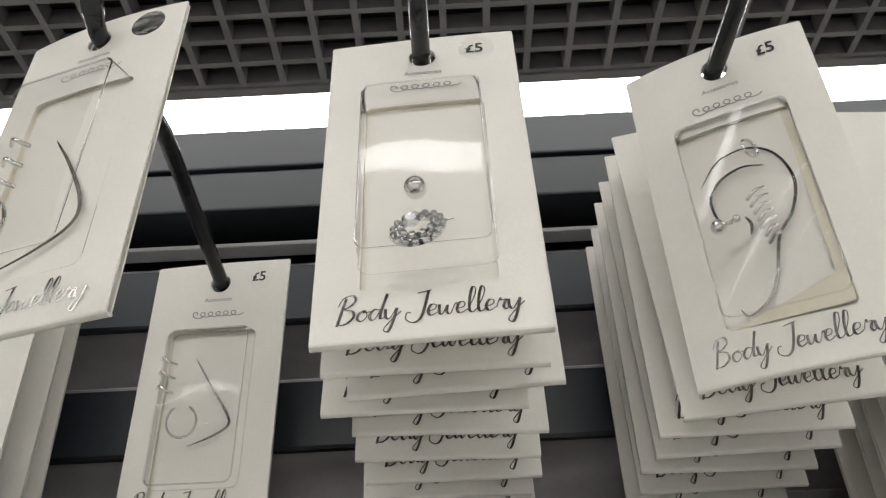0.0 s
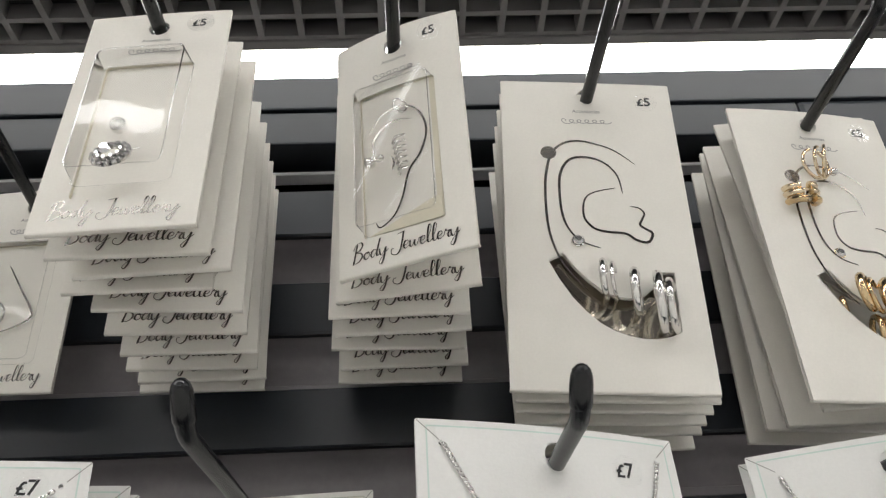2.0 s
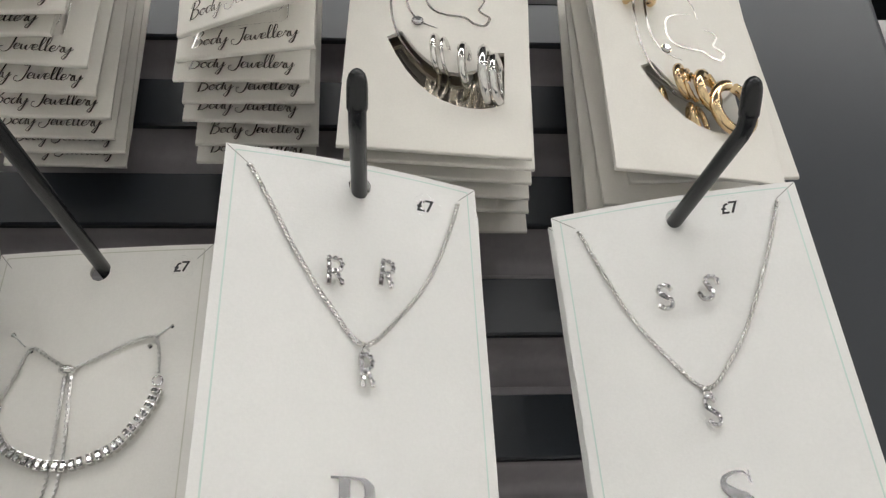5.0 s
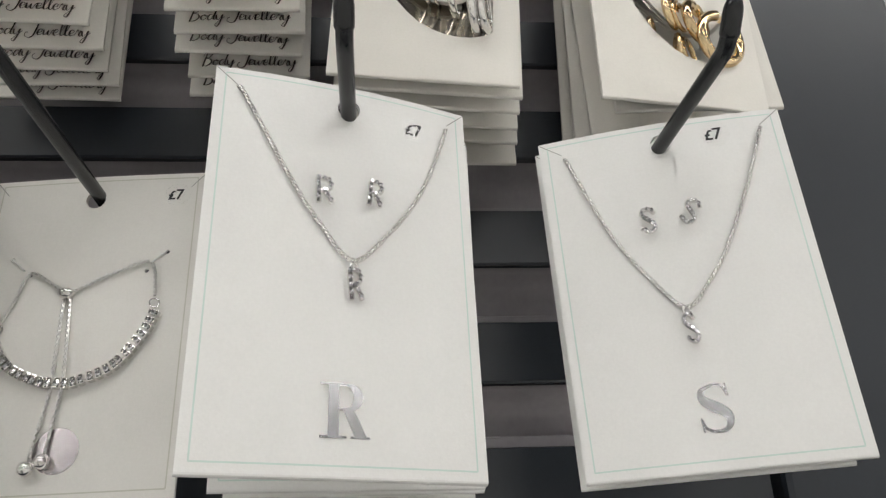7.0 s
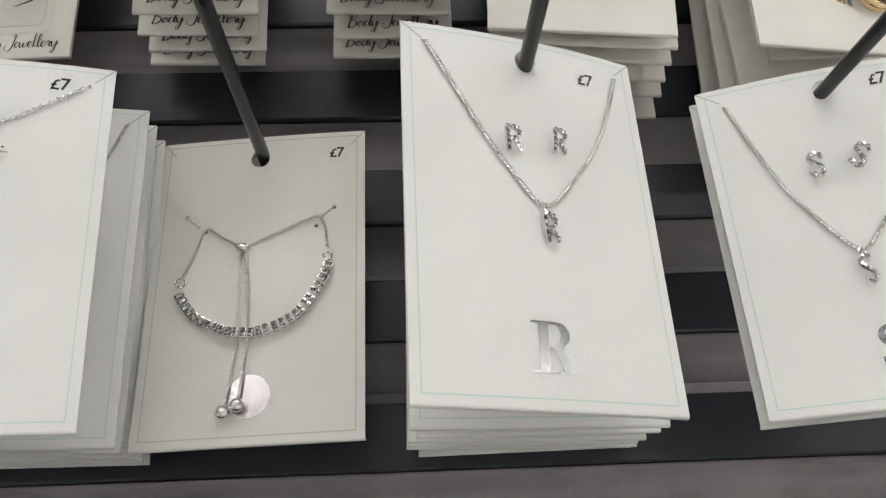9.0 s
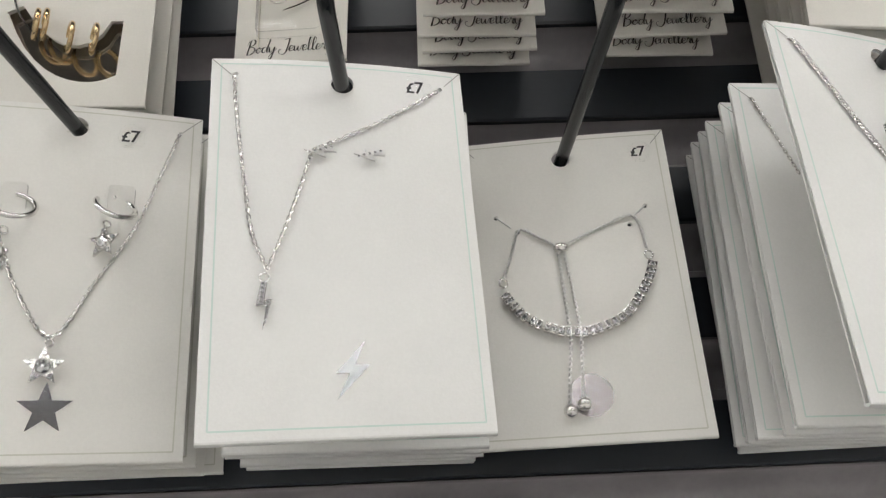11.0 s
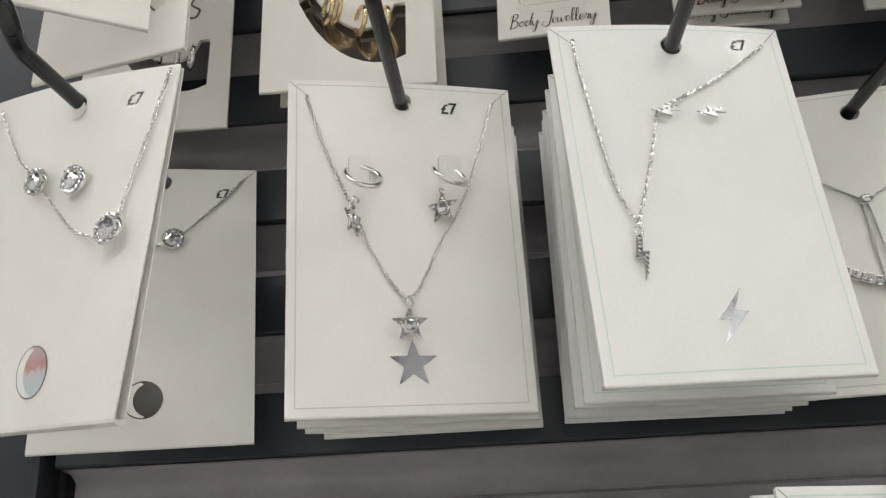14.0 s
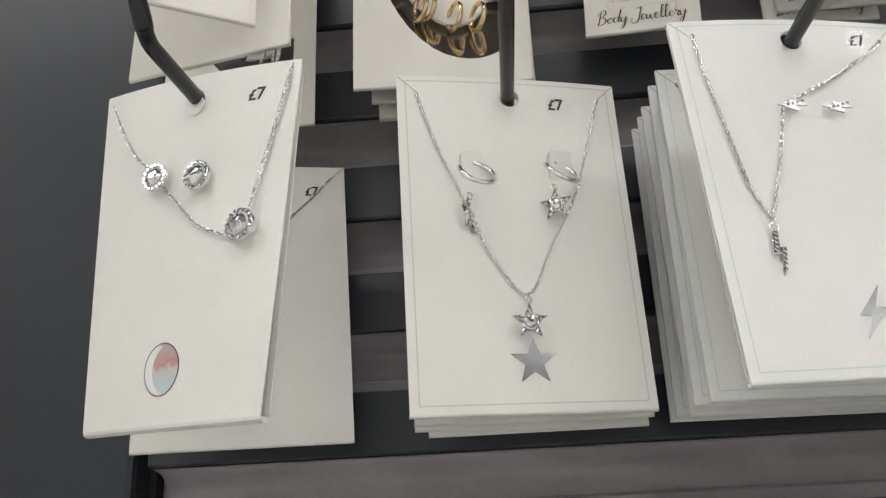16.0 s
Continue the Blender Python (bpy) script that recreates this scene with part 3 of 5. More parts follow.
# ---- body jewellery cards ----
def blister(ob, x0, x1, z0, z1, deep, flex=0.0):
    """A clear box-shaped bubble over the window."""
    bm = bmesh.new()
    flange = rounded(x0 - 1.6, x1 + 1.6, z0 - 1.6, z1 + 1.6, 3.0, 4)
    rings = [[bm.verts.new((p / 1000, -0.0004, q / 1000)) for p, q in flange]]
    for inset, y in ((0.0, -0.0005), (0.5, -deep * 0.80), (1.0, -deep * 0.95), (2.0, -deep)):
        rings.append([bm.verts.new((p / 1000, y, q / 1000)) for p, q in rounded(x0 + inset, x1 - inset, z0 + inset, z1 - inset, 3.0, 4)])
    for p, q in zip(rings, rings[1:]):
        for i in range(len(p)):
            bm.faces.new((p[i - 1], p[i], q[i], q[i - 1]))
    walls = len(bm.faces)
    nx, nz = 14, 24
    u0, u1, w0, w1 = (x0 + 1.6) / 1000, (x1 - 1.6) / 1000, (z0 + 1.6) / 1000, (z1 - 1.6) / 1000
    rows = [[bm.verts.new((u0 + (u1 - u0) * i / nx, -deep - (0.0013 if not flex else 0.0) * (1 - (2 * j / nz - 1) ** 2) - flex * (1 - ((2 * i / nx - 1) - 1.06 * (2 * j / nz - 1)) ** 2 / 2) - 0.00016 * math.sin(4.6 * i / nx - 3.0 * j / nz + deep * 300), w0 + (w1 - w0) * j / nz)) for i in range(nx + 1)] for j in range(nz + 1)]
    for a, b in zip(rows, rows[1:]):
        for i in range(nx):
            bm.faces.new((a[i], a[i + 1], b[i + 1], b[i]))
    bm.faces.ensure_lookup_table()
    for i, f in enumerate(bm.faces):
        f.material_index = 1 if i < walls else 0
    b = part("blister", fix(bm), PLASTIC, ob, "clear plastic bubble over the window", smooth=35)
    b.data.materials.append(FILM)
    b.visible_shadow = False
    for inset, y, r in ((0.7, -deep * 0.93, 0.00026), (-0.2, -0.0007, 0.00012)):
        rim = tube(bmesh.new(), [(p / 1000, y, q / 1000) for p, q in rounded(x0 + inset, x1 - inset, z0 + inset, z1 - inset, 3.0, 4)], r, 6, closed=True)
        e = part("moulded_edge", rim, EDGE, b, "glossy moulded edge of the bubble", smooth=60)
        e.visible_shadow = False
    return b


def window_edge(ob, outline, lay, deep=0.0017):
    """The cut edge of the window, cream inside the board."""
    bm = bmesh.new()
    a = [bm.verts.new((p / 1000, 0.0004, q / 1000)) for p, q in outline]
    b = [bm.verts.new((p / 1000, deep, q / 1000)) for p, q in outline]
    for i in range(len(a)):
        bm.faces.new((a[i - 1], a[i], b[i], b[i - 1]))
    part("window_edge", lay(bm), CREAM, ob, "cream cut edge of the window")


WINDOW = rounded(-17.2, 17.2, -98.2, -31.0, 1.6)
# pen strokes of the script letters, in units of the small letters' height
PEN = {}
PEN["B"] = 1.45, [[(0.42, 2.2), (0.25, 1.2), (0.08, 0.0), (0.0, -0.3)], [(-0.1, 1.5), (0.2, 2.2), (0.9, 2.4), (1.15, 1.95), (0.8, 1.4), (0.35, 1.2), (1.0, 1.0), (1.2, 0.5), (0.85, 0.0), (0.3, -0.2), (-0.05, 0.15)]]
PEN["o"] = 0.95, [[(0.55, 0.95), (0.1, 0.7), (0.05, 0.2), (0.4, 0.0), (0.75, 0.4), (0.6, 0.9), (0.5, 0.75), (1.0, 0.8)]]
PEN["d"] = 1.15, [[(0.75, 0.85), (0.3, 0.95), (0.0, 0.4), (0.25, 0.0), (0.6, 0.4), (1.0, 1.6), (1.15, 2.3)], [(1.15, 2.3), (0.85, 0.8), (0.85, 0.1), (1.2, 0.2)]]
PEN["y"] = 1.15, [[(0.0, 0.9), (0.1, 0.2), (0.4, 0.05), (0.8, 0.9)], [(0.85, 0.95), (0.7, -0.2), (0.4, -1.1), (0.05, -0.9), (0.4, -0.3), (1.2, 0.6)]]
PEN["J"] = 1.1, [[(0.2, 2.1), (1.2, 2.3)], [(1.0, 2.3), (0.85, 1.0), (0.6, -0.1), (0.1, -0.5), (-0.5, -0.2), (-0.5, 0.35), (-0.2, 0.4)]]
PEN["e"] = 0.8, [[(0.05, 0.4), (0.5, 0.55), (0.55, 0.9), (0.2, 0.95), (0.0, 0.4), (0.25, 0.0), (0.8, 0.3)]]
PEN["w"] = 1.35, [[(0.0, 0.9), (0.05, 0.2), (0.3, 0.05), (0.6, 0.8), (0.6, 0.2), (0.9, 0.05), (1.2, 0.9), (1.4, 0.75)]]
PEN["l"] = 0.68, [[(0.0, 0.2), (0.45, 1.4), (0.5, 2.1), (0.25, 2.2), (0.1, 1.2), (0.15, 0.2), (0.4, 0.0), (0.7, 0.3)]]
PEN["r"] = 0.85, [[(0.0, 0.3), (0.2, 1.05), (0.3, 0.85), (0.65, 0.85), (0.5, 0.3), (0.7, 0.0), (0.95, 0.3)]]
PEN[" "] = 1.0, []


def script(text, width, x, z):
    """Flowing pen lettering, thick on the down strokes, centred at x on the line z in millimetres."""
    k = width / sum(PEN[c][0] for c in text)
    bm = bmesh.new()
    at, lift = x - width / 2, 0.0
    for c in text:
        step, strokes = PEN[c]
        for pts in strokes:
            p = [Vector((at + k * (a + 0.10 * b), 0, z + k * b)) for a, b in pts]
            p = spline(p, 6) if len(p) > 2 else [p[0].lerp(p[1], i / 4) for i in range(5)]
            lift += 0.000003
            pairs = []
            for i, q in enumerate(p):
                t = (p[min(i + 1, len(p) - 1)] - p[max(i - 1, 0)]).normalized()
                side = Vector((-t.z, 0, t.x)) * k * (0.042 + 0.070 * max(0.0, -t.z))
                a, b = q + side, q - side
                pairs.append((bm.verts.new((a.x / 1000, -0.00018 - lift, a.z / 1000)), bm.verts.new((b.x / 1000, -0.00018 - lift, b.z / 1000))))
            for (a, b), (d, e) in zip(pairs, pairs[1:]):
                bm.faces.new((a, d, e, b))
        at += step * k
    bm.normal_update()
    for f in bm.faces:
        if f.normal.y > 0:
            f.normal_flip()
    return bm


SCRIPT = finish("writing", script("Body Jewellery", 44.5, 0, -106.6), STEEL)


def body_card(m, label, h=112.5, rich=True, bow=0.001, curl=0.0, group="body jewellery cards"):
    ob = thing("body_jewellery_card", m, label, "jewellery card", group)
    leaves(ob, CARD_WARM, 57.6, h, (0, -9.4), [WINDOW], bow, curl, gap=1.3)
    lay = surf(57.6, h, bow, curl)
    window_edge(ob, WINDOW, lay)
    part("script_writing", lay_copy(SCRIPT, lay, h - 112.5), STEEL, ob, "dark silver foil script")
    if rich:
        part("small_writing", lay(words("Accessories", 2.4, (0, -17.0))), GREY_INK, ob)
        brand_bar(ob, lay, 0, -23.5, 19.5, GREY_INK)
        price(ob, "£5", 17.0, -7.6, lay, 5.6, 5.6)
    return ob, lay


def lay_copy(me, lay, dz=0.0):
    bm = bmesh.new()
    bm.from_mesh(me)
    for v in bm.verts:
        v.co.z -= dz / 1000
    lay(bm)
    out = bpy.data.meshes.new("writing")
    bm.to_mesh(out)
    bm.free()
    out.materials.append(STEEL)
    return out


BODY_LABEL = "white body jewellery card with a clear bubble window"
# navel bar with a flower of stones
flower, lay = body_card(pose(-0.0041, 0.1741, 1.6483, -5.0, -0.2, -3.9), "white body jewellery card holding a crystal flower navel bar", bow=0.0005)
blister(flower, -17.4, 17.4, -93, -31, 0.0105)
bm = bmesh.new()
ball(bm, (-0.0022, -0.0072, -0.0712), 0.0031, u=18, v=12)
part("ball_end", bm, SILVER, flower, "polished silver ball", smooth=60)
bm, crystals = bmesh.new(), [gem(bmesh.new(), (-0.0028, -0.0106, -0.0856), 0.0024, 0.7, 8)]
for count, rx, rz, y, r in ((15, 0.0061, 0.0042, -0.0086, 0.00100), (10, 0.0040, 0.0028, -0.0096, 0.00085)):
    for i in range(count):
        a = 2 * math.pi * i / count
        at = Vector((-0.0015 + rx * math.cos(a), y, -0.0864 + rz * math.sin(a) + 0.18 * rx * math.cos(a)))
        ball(bm, at, r * 1.15, u=8, v=6)
        crystals.append(gem(bmesh.new(), at + Vector((0, -0.0007, 0)), r, 0.7))
    tube(bm, [Vector((-0.0015 + rx * math.cos(q), y + 0.0004, -0.0864 + rz * math.sin(q) + 0.18 * rx * math.cos(q))) for q in (2 * math.pi * k / 20 for k in range(20))], 0.0009, 6, closed=True)
cl = part("flower_cluster", bm, SILVER, flower, "silver flower setting", smooth=50)
for sb in crystals:
    part("stone", fix(sb), STONE, cl)
part("bar_pin", tube(bmesh.new(), [(0.003, -0.008, -0.0845), (0.0078, -0.0078, -0.0835)], lambda s: 0.0004 - 0.0003 * s, 6), SILVER, flower)

plain_body, _ = body_card(pose(-0.0030, 0.1905, 1.6482, -5.0, 0.4, -1.5), BODY_LABEL, rich=True)
blister(plain_body, -17.4, 17.4, -98, -31, 0.006)
stack(plain_body, [(0.0005, 0.2030, 1.6480, -5, -0.5, -3), (-0.0045, 0.2130, 1.6478, -4, 1.6, -4), (-0.0015, 0.2254, 1.6476, -2, -0.2, 5),
                   (-0.0010, 0.2400, 1.6465, 0, 0.6, 2), (-0.0018, 0.2547, 1.6450, 1, -0.6, 2), (-0.0022, 0.2685, 1.6444, 2, 0.5, 1), (-0.0028, 0.2800, 1.6436, 2, -0.8, 1), (-0.0030, 0.2915, 1.6430, 2, 0.4, 1)])
stack(plain_body, [(0.0918, 0.2185, 1.6468, -3, -1.6, -9), (0.0912, 0.2330, 1.6462, -2, 0.5, -2), (0.0905, 0.2470, 1.6450, -2, -0.5, -1),
                   (0.0904, 0.2610, 1.6440, -2, 0.8, 1), (0.0906, 0.2760, 1.6428, -1, -0.4, 0), (0.0898, 0.2890, 1.6415, 0, 0.3, 1)])


def ear_wire(ob, lines, y, width=1.0, lay=lambda b: b):
    """Foil lines of an ear printed on the insert."""
    for pts in lines:
        part("foil_line", lay(strip_line([(p.x, p.z) for p in spline([(a, 0, b) for a, b in pts], 6)], width, y, True)), STEEL, ob, "dark silver foil line")


# ear bar on a twisted card
helix, lay = body_card(pose(0.0914, 0.1871, 1.6493, 3.7, 0.5, -26.0), "white body jewellery card with an ear drawing and a helix bar", bow=0.003)
blister(helix, -17.4, 17.4, -97.5, -30.5, 0.0085, 0.0030)
ear_wire(helix, [[(-13.5, -50), (-7, -43), (2, -41.5), (9, -46), (12, -56), (9, -66), (3.5, -73), (0, -84), (-4, -91), (-10, -94.5), (-12, -92)],
                 [(5.5, -49), (-1, -47.5), (-8, -50), (-12, -55.5), (-11, -63.5), (-7.5, -65)], [(-4, -64), (-2.8, -67), (-3.8, -70.5)]], 0.0006, 0.95, lay)
bm = bmesh.new()
ball(bm, (-0.0115, -0.0052, -0.0672), 0.0024, u=14, v=9)
ball(bm, (-0.0062, -0.0052, -0.0662), 0.0013, u=12, v=8)
tube(bm, [(-0.0115, -0.0052, -0.0672), (-0.0062, -0.0052, -0.0662)], 0.0005, 8)
part("ear_bar", bm, SILVER, helix, "small silver ear bar", smooth=60)
bm = bmesh.new()
for i in range(7):
    z = -0.0590 - 0.0026 * i
    tube(bm, [(-0.0020 + 0.0004 * i, -0.0035, z - 0.0012), (0.0008 + 0.0003 * i, -0.0058, z), (0.0036 + 0.0001 * i, -0.0035, z + 0.0014)], 0.00055, 6)
part("leaf_bar", bm, SILVER, helix, "silver leaf shaped ear bar", smooth=60)
ring_part(helix, "ear_ring", (0.0030, -0.0050, -0.0440), 0.0030, 0.0005, SILVER, yaw=55)
flap = plate([(-15, -97.6), (16.6, -97.2), (16.6, -89.5), (14.6, -88.5)], (), 0.0003)
for v in flap.verts:
    v.co.y -= 0.0006 + 0.16 * (v.co.z + 0.0974)
part("insert_flap", flap, CREAM, helix, "loose cream corner of the paper insert")
flap = plate([(14.4, -31.4), (16.9, -31.4), (16.9, -97.0), (14.4, -97.0)], (), 0.0003)
for v in flap.verts:
    v.co.y -= 0.0004
part("insert_edge", flap, CREAM, helix, "cream back of the paper insert")

# card at the back of its hook
rings_card, lay = body_card(pose(-0.0930, 0.2787, 1.6355, 4.0, 2.5, -7.0), "white body jewellery card with three small rings against the wall", h=107)
blister(rings_card, -17.4, 17.4, -93, -31, 0.006)
ear_wire(rings_card, [[(-6, -42), (2, -54), (9.5, -65), (10.5, -70), (4, -74), (-5, -77)]], 0.0006, 1.1, lay)
ring_part(rings_card, "open_ring", (-0.0065, -0.0035, -0.0685), 0.0060, 0.0005, SILVER, gap=60, tilt=10)
for i in range(3):
    z = -0.0440 - 0.0058 * i
    part("small_ring", tube(bmesh.new(), spline([(-0.0190, -0.003, z + 0.001), (-0.0170, -0.0048, z + 0.0012), (-0.0140, -0.0045, z - 0.0008), (-0.0120, -0.003, z - 0.0012)], 5), 0.0005, 6), SILVER, rings_card, smooth=60)

# front card on the same hook, turned aside
near_card, lay = body_card(pose(-0.1033, 0.1681, 1.6551, -2.9, -0.2, -17.0), "white body jewellery card turned aside near the hook's end", h=114, bow=0.002)
blister(near_card, -17.4, 17.4, -98, -31, 0.010)
ear_wire(near_card, [[(-4, -50), (4, -62), (11.0, -76), (10, -84), (0, -90), (-12, -94)]], 0.0006, 1.3, lay)
ring_part(near_card, "open_ring", (-0.0145, -0.0045, -0.080), 0.0068, 0.0006, SILVER, gap=50, tilt=10)
for i in range(3):
    z = -0.0520 - 0.0075 * i
    part("small_ring", tube(bmesh.new(), spline([(-0.0165, -0.004, z + 0.001), (-0.0140, -0.006, z + 0.0012), (-0.0110, -0.0055, z - 0.0008), (-0.0090, -0.004, z - 0.0014)], 5), 0.0006, 6), SILVER, near_card, smooth=60)


# ---- earring cards with an ear drawing ----
EAR = [[(18.3, -48.5), (9.2, -40.8), (0.2, -37.2), (-7.6, -35.9), (-15.5, -38.0), (-21.3, -44.5), (-24.3, -56.7), (-25.0, -72.1), (-24.0, -86.8), (-20.5, -98.0), (-14.9, -106.5), (-8.5, -113.5)],
       [(11.0, -64.6), (9.6, -55.3), (4.8, -48.5), (-2.7, -45.3), (-11.8, -46.6), (-17.2, -54.9), (-18.2, -68.8), (-16.5, -80.7), (-10.7, -89.2), (-1.2, -93.0)],
       [(7.9, -61.9), (-1.0, -64.2), (-6.2, -68.4), (-7.3, -77.4), (-3.1, -83.1), (2.9, -84.9), (10.2, -85.5), (14.8, -88.7), (19.6, -89.4), (21.7, -85.0), (18.9, -82.8), (16.9, -80.8), (18.1, -77.9), (19.3, -74.8), (17.3, -72.2), (13.6, -71.5)]]
CUT = [(-24.8, -99.5), (-18.1, -95.9), (-13.0, -102.8), (-7.8, -108.4), (-2.0, -113.2), (3.5, -116.0), (9.5, -116.6), (15.3, -114.6), (19.8, -110.6), (23.0, -104.1), (28.7, -103.9),
       (28.2, -131.1), (23.5, -133.2), (18.3, -134.4), (12.5, -134.4), (7.1, -133.3), (1.4, -131.2), (-4.0, -127.9), (-9.8, -122.8), (-15.1, -116.7), (-20.4, -108.4)]


def ear_card(m, label, k=1.0, w=80.5, h=157.0, lined=True, through_cut=True, bow=0.001, curl=0.0, nudge=0.0, mirror=False, group="earring cards with an ear drawing"):
    ob = thing("earring_card", m, label, "earring card", group)
    def aside(x, much=1.0):
        return x + much * nudge * min(max((5 - x) / 28, 0.3), 1.0)

    cut = [(aside(x, 0.75), z * k) for x, z in CUT]
    disc = circle(aside(-22.3), -43.0 * k, 3.6, 16)
    leaves(ob, CARD_WARM, w, h, (0, -8.6), [cut], bow, curl, gap=1.2, back_holes=[cut] if through_cut else ())
    lay = surf(w, h, bow, curl)
    if mirror:
        part("foil_backing", lay(solid(rounded(-w / 2 + 6, w / 2 - 5, -140 * k, -92 * k, 2.0), 0.0004, 0.0055)), MIRROR, ob, "tinted mirror foil behind the cut-out")
    if lined:
        for pts in EAR:
            line = [(aside(p.x), p.z * k) for p in spline([(a, 0, b) for a, b in pts], 6)]
            part("foil_line", lay(strip_line(line, 1.2, -0.00022, True)), STEEL, ob, "dark silver foil ear line")
        part("foil_dot", lay(solid(disc, 0.00006, -0.00014)), STEEL, ob, "dark silver foil dot by the ear line")
        part("small_writing", lay(words("Accessories", 2.7, (-0.6, -18.2 * k))), GREY_INK, ob)
        brand_bar(ob, lay, -1.6, -24.4 * k, 21.5, GREY_INK)
        price(ob, "£5", 28.0 * k, -11.3 * k, lay, 5.6, 6.6)
    return ob, lay


silver_ear, lay = ear_card(pose(0.1812, 0.2237, 1.6514, -0.2, 3.6, 0.3), "white card with an ear drawing and silver hoop earrings", bow=0.0004, nudge=2.8, mirror=True)
for x, z, r, wire, yaw in ((-0.6, -109.6, 7.4, 0.0014, 70), (3.4, -110.6, 7.6, 0.0008, 68), (11.8, -115.0, 8.4, 0.0019, 70), (20.8, -119.6, 11.2, 0.0021, 72), (25.4, -121.0, 9.8, 0.0018, 68)):
    hp = ring_part(silver_ear, "hoop_earring", (x / 1000, -0.0035, z / 1000), r / 1000, wire, SILVER, yaw=yaw, band=1.0, label="polished silver hoop")
bm = bmesh.new()
gem(bm, (-0.0096, -0.0016, -0.0900), 0.0023, 0.5)
st = part("stone_stud", fix(bm), STONE, silver_ear, "round clear stone stud")
part("setting", tube(bmesh.new(), [Vector((-0.0096 + 0.0024 * math.cos(q), -0.0008, -0.0900 + 0.0024 * math.sin(q))) for q in (2 * math.pi * i / 18 for i in range(18))], 0.0005, 6, closed=True), SILVER, st, smooth=60)
rear_ear, _ = ear_card(pose(0.1812, 0.2320, 1.6510, -0.2, 2.6, 1.0), "white earring card behind others on a hook", lined=False, through_cut=True)
stack(rear_ear, [(0.1808, 0.2440, 1.6508, -0.5, 2.2, 2.0), (0.1806, 0.2560, 1.6505, 0, 1.6, 2.5), (0.1806, 0.2690, 1.6502, 0, 0.8, 3.0), (0.1800, 0.2900, 1.6490, 0, -0.4, 1.0)])

gold_ear, lay = ear_card(pose(0.2894, 0.2359, 1.6393, -1.5, 1.2, 7.4), "white card with an ear drawing and gold hoops and cuffs", 0.945, 79.0, 150.3, bow=0.002, nudge=5.2)
for x, z, r, wire, yaw, tilt in ((-2.6, -102.5, 7.2, 0.0018, 40, 0), (1.2, -104.0, 7.4, 0.0010, 38, 0), (8.8, -106.0, 8.2, 0.0025, 34, 0), (19.8, -114.5, 11.6, 0.0026, 16, 6)):
    ring_part(gold_ear, "hoop_earring", (x / 1000, -0.0035, z / 1000), r / 1000, wire, GOLD, yaw=yaw, tilt=tilt, gap=20, label="polished gold hoop")
for x, z, r, yaw in ((-9.5, -106.0, 3.6, 50), (2.0, -117.0, 6.0, 70), (7.0, -119.0, 7.0, 40)):
    ring_part(gold_ear, "hoop_earring", (x / 1000, 0.0035, z / 1000), r / 1000, 0.0013, GOLD, yaw=yaw, label="gold hoop behind the card")
for dx, dz, r, yaw, tilt in ((-6.0, -35.6, 7.6, 14, 8), (-3.4, -34.8, 7.8, 40, 12), (-1.6, -34.2, 7.8, 60, 14)):
    ring_part(gold_ear, "ear_cuff", (dx / 1000, -0.0050, dz / 1000), r / 1000, 0.0008, GOLD_PALE, yaw=yaw, tilt=tilt, gap=40, label="thin pale gold ear cuff")
for i, (dz, yaw) in enumerate(((-49.0, -10), (-52.5, -6), (-56.5, -2))):
    ring_part(gold_ear, "ear_cuff", (-0.0172, -0.0030, dz / 1000), 0.0063, 0.0017, GOLD_PALE if i < 2 else GOLD, yaw=yaw, tilt=112, gap=30, label="banded gold ear cuff")
bm = bmesh.new()
ball(bm, (0.0014, -0.0055, -0.0400), 0.0020, u=12, v=8)
part("cuff_bead", bm, SILVER, gold_ear, "small pale bead", smooth=60)
bm = bmesh.new()
gem(bm, (-0.0066, -0.0016, -0.0819), 0.0022, 0.5)
st = part("stone_stud", fix(bm), STONE, gold_ear, "round clear stone stud")
part("setting", tube(bmesh.new(), [Vector((-0.0066 + 0.0023 * math.cos(q), -0.0008, -0.0819 + 0.0023 * math.sin(q))) for q in (2 * math.pi * i / 18 for i in range(18))], 0.0005, 6, closed=True), GOLD_PALE, st, smooth=60)
gold_rear, _ = ear_card(pose(0.2872, 0.2440, 1.6420, -2.0, -3.4, 2.0), "white earring card behind a gold hoop card on a hook", 0.945, 79.0, 150.3, lined=False, bow=0.0015)
stack(gold_rear, [(0.2878, 0.2640, 1.6415, -1.0, -1.0, 4.0), (0.2885, 0.2720, 1.6412, -0.5, 1.4, 5.0), (0.2895, 0.2880, 1.6408, 0, 2.2, 3.0)])

# earring cards on the far hooks
bar_gold, lay = ear_card(pose(-0.1980, 0.2600, 1.6490, 0.0, 0.4, 2.0), "white card with an ear drawing and slim gold bar hoops", 1.08, 85.0, 158.0, mirror=True)
for x, z in ((-9.0, -117.0), (-5.0, -117.0), (7.0, -124.0), (18.0, -125.0)):
    ring_part(bar_gold, "hoop_earring", (x / 1000, -0.0045, z / 1000), 0.0066, 0.0012, GOLD, yaw=-60, label="slim gold hoop")
stack(rear_ear, [(-0.1935, 0.2750, 1.6480, 0, 0.5, 4.0), (-0.1950, 0.2880, 1.6470, 0, -0.6, 2.0)])
bar_silver, lay = ear_card(pose(-0.3060, 0.2870, 1.6480, 0.0, 0.5, 0.0), "white card with an ear drawing and silver hoops, against the wall")
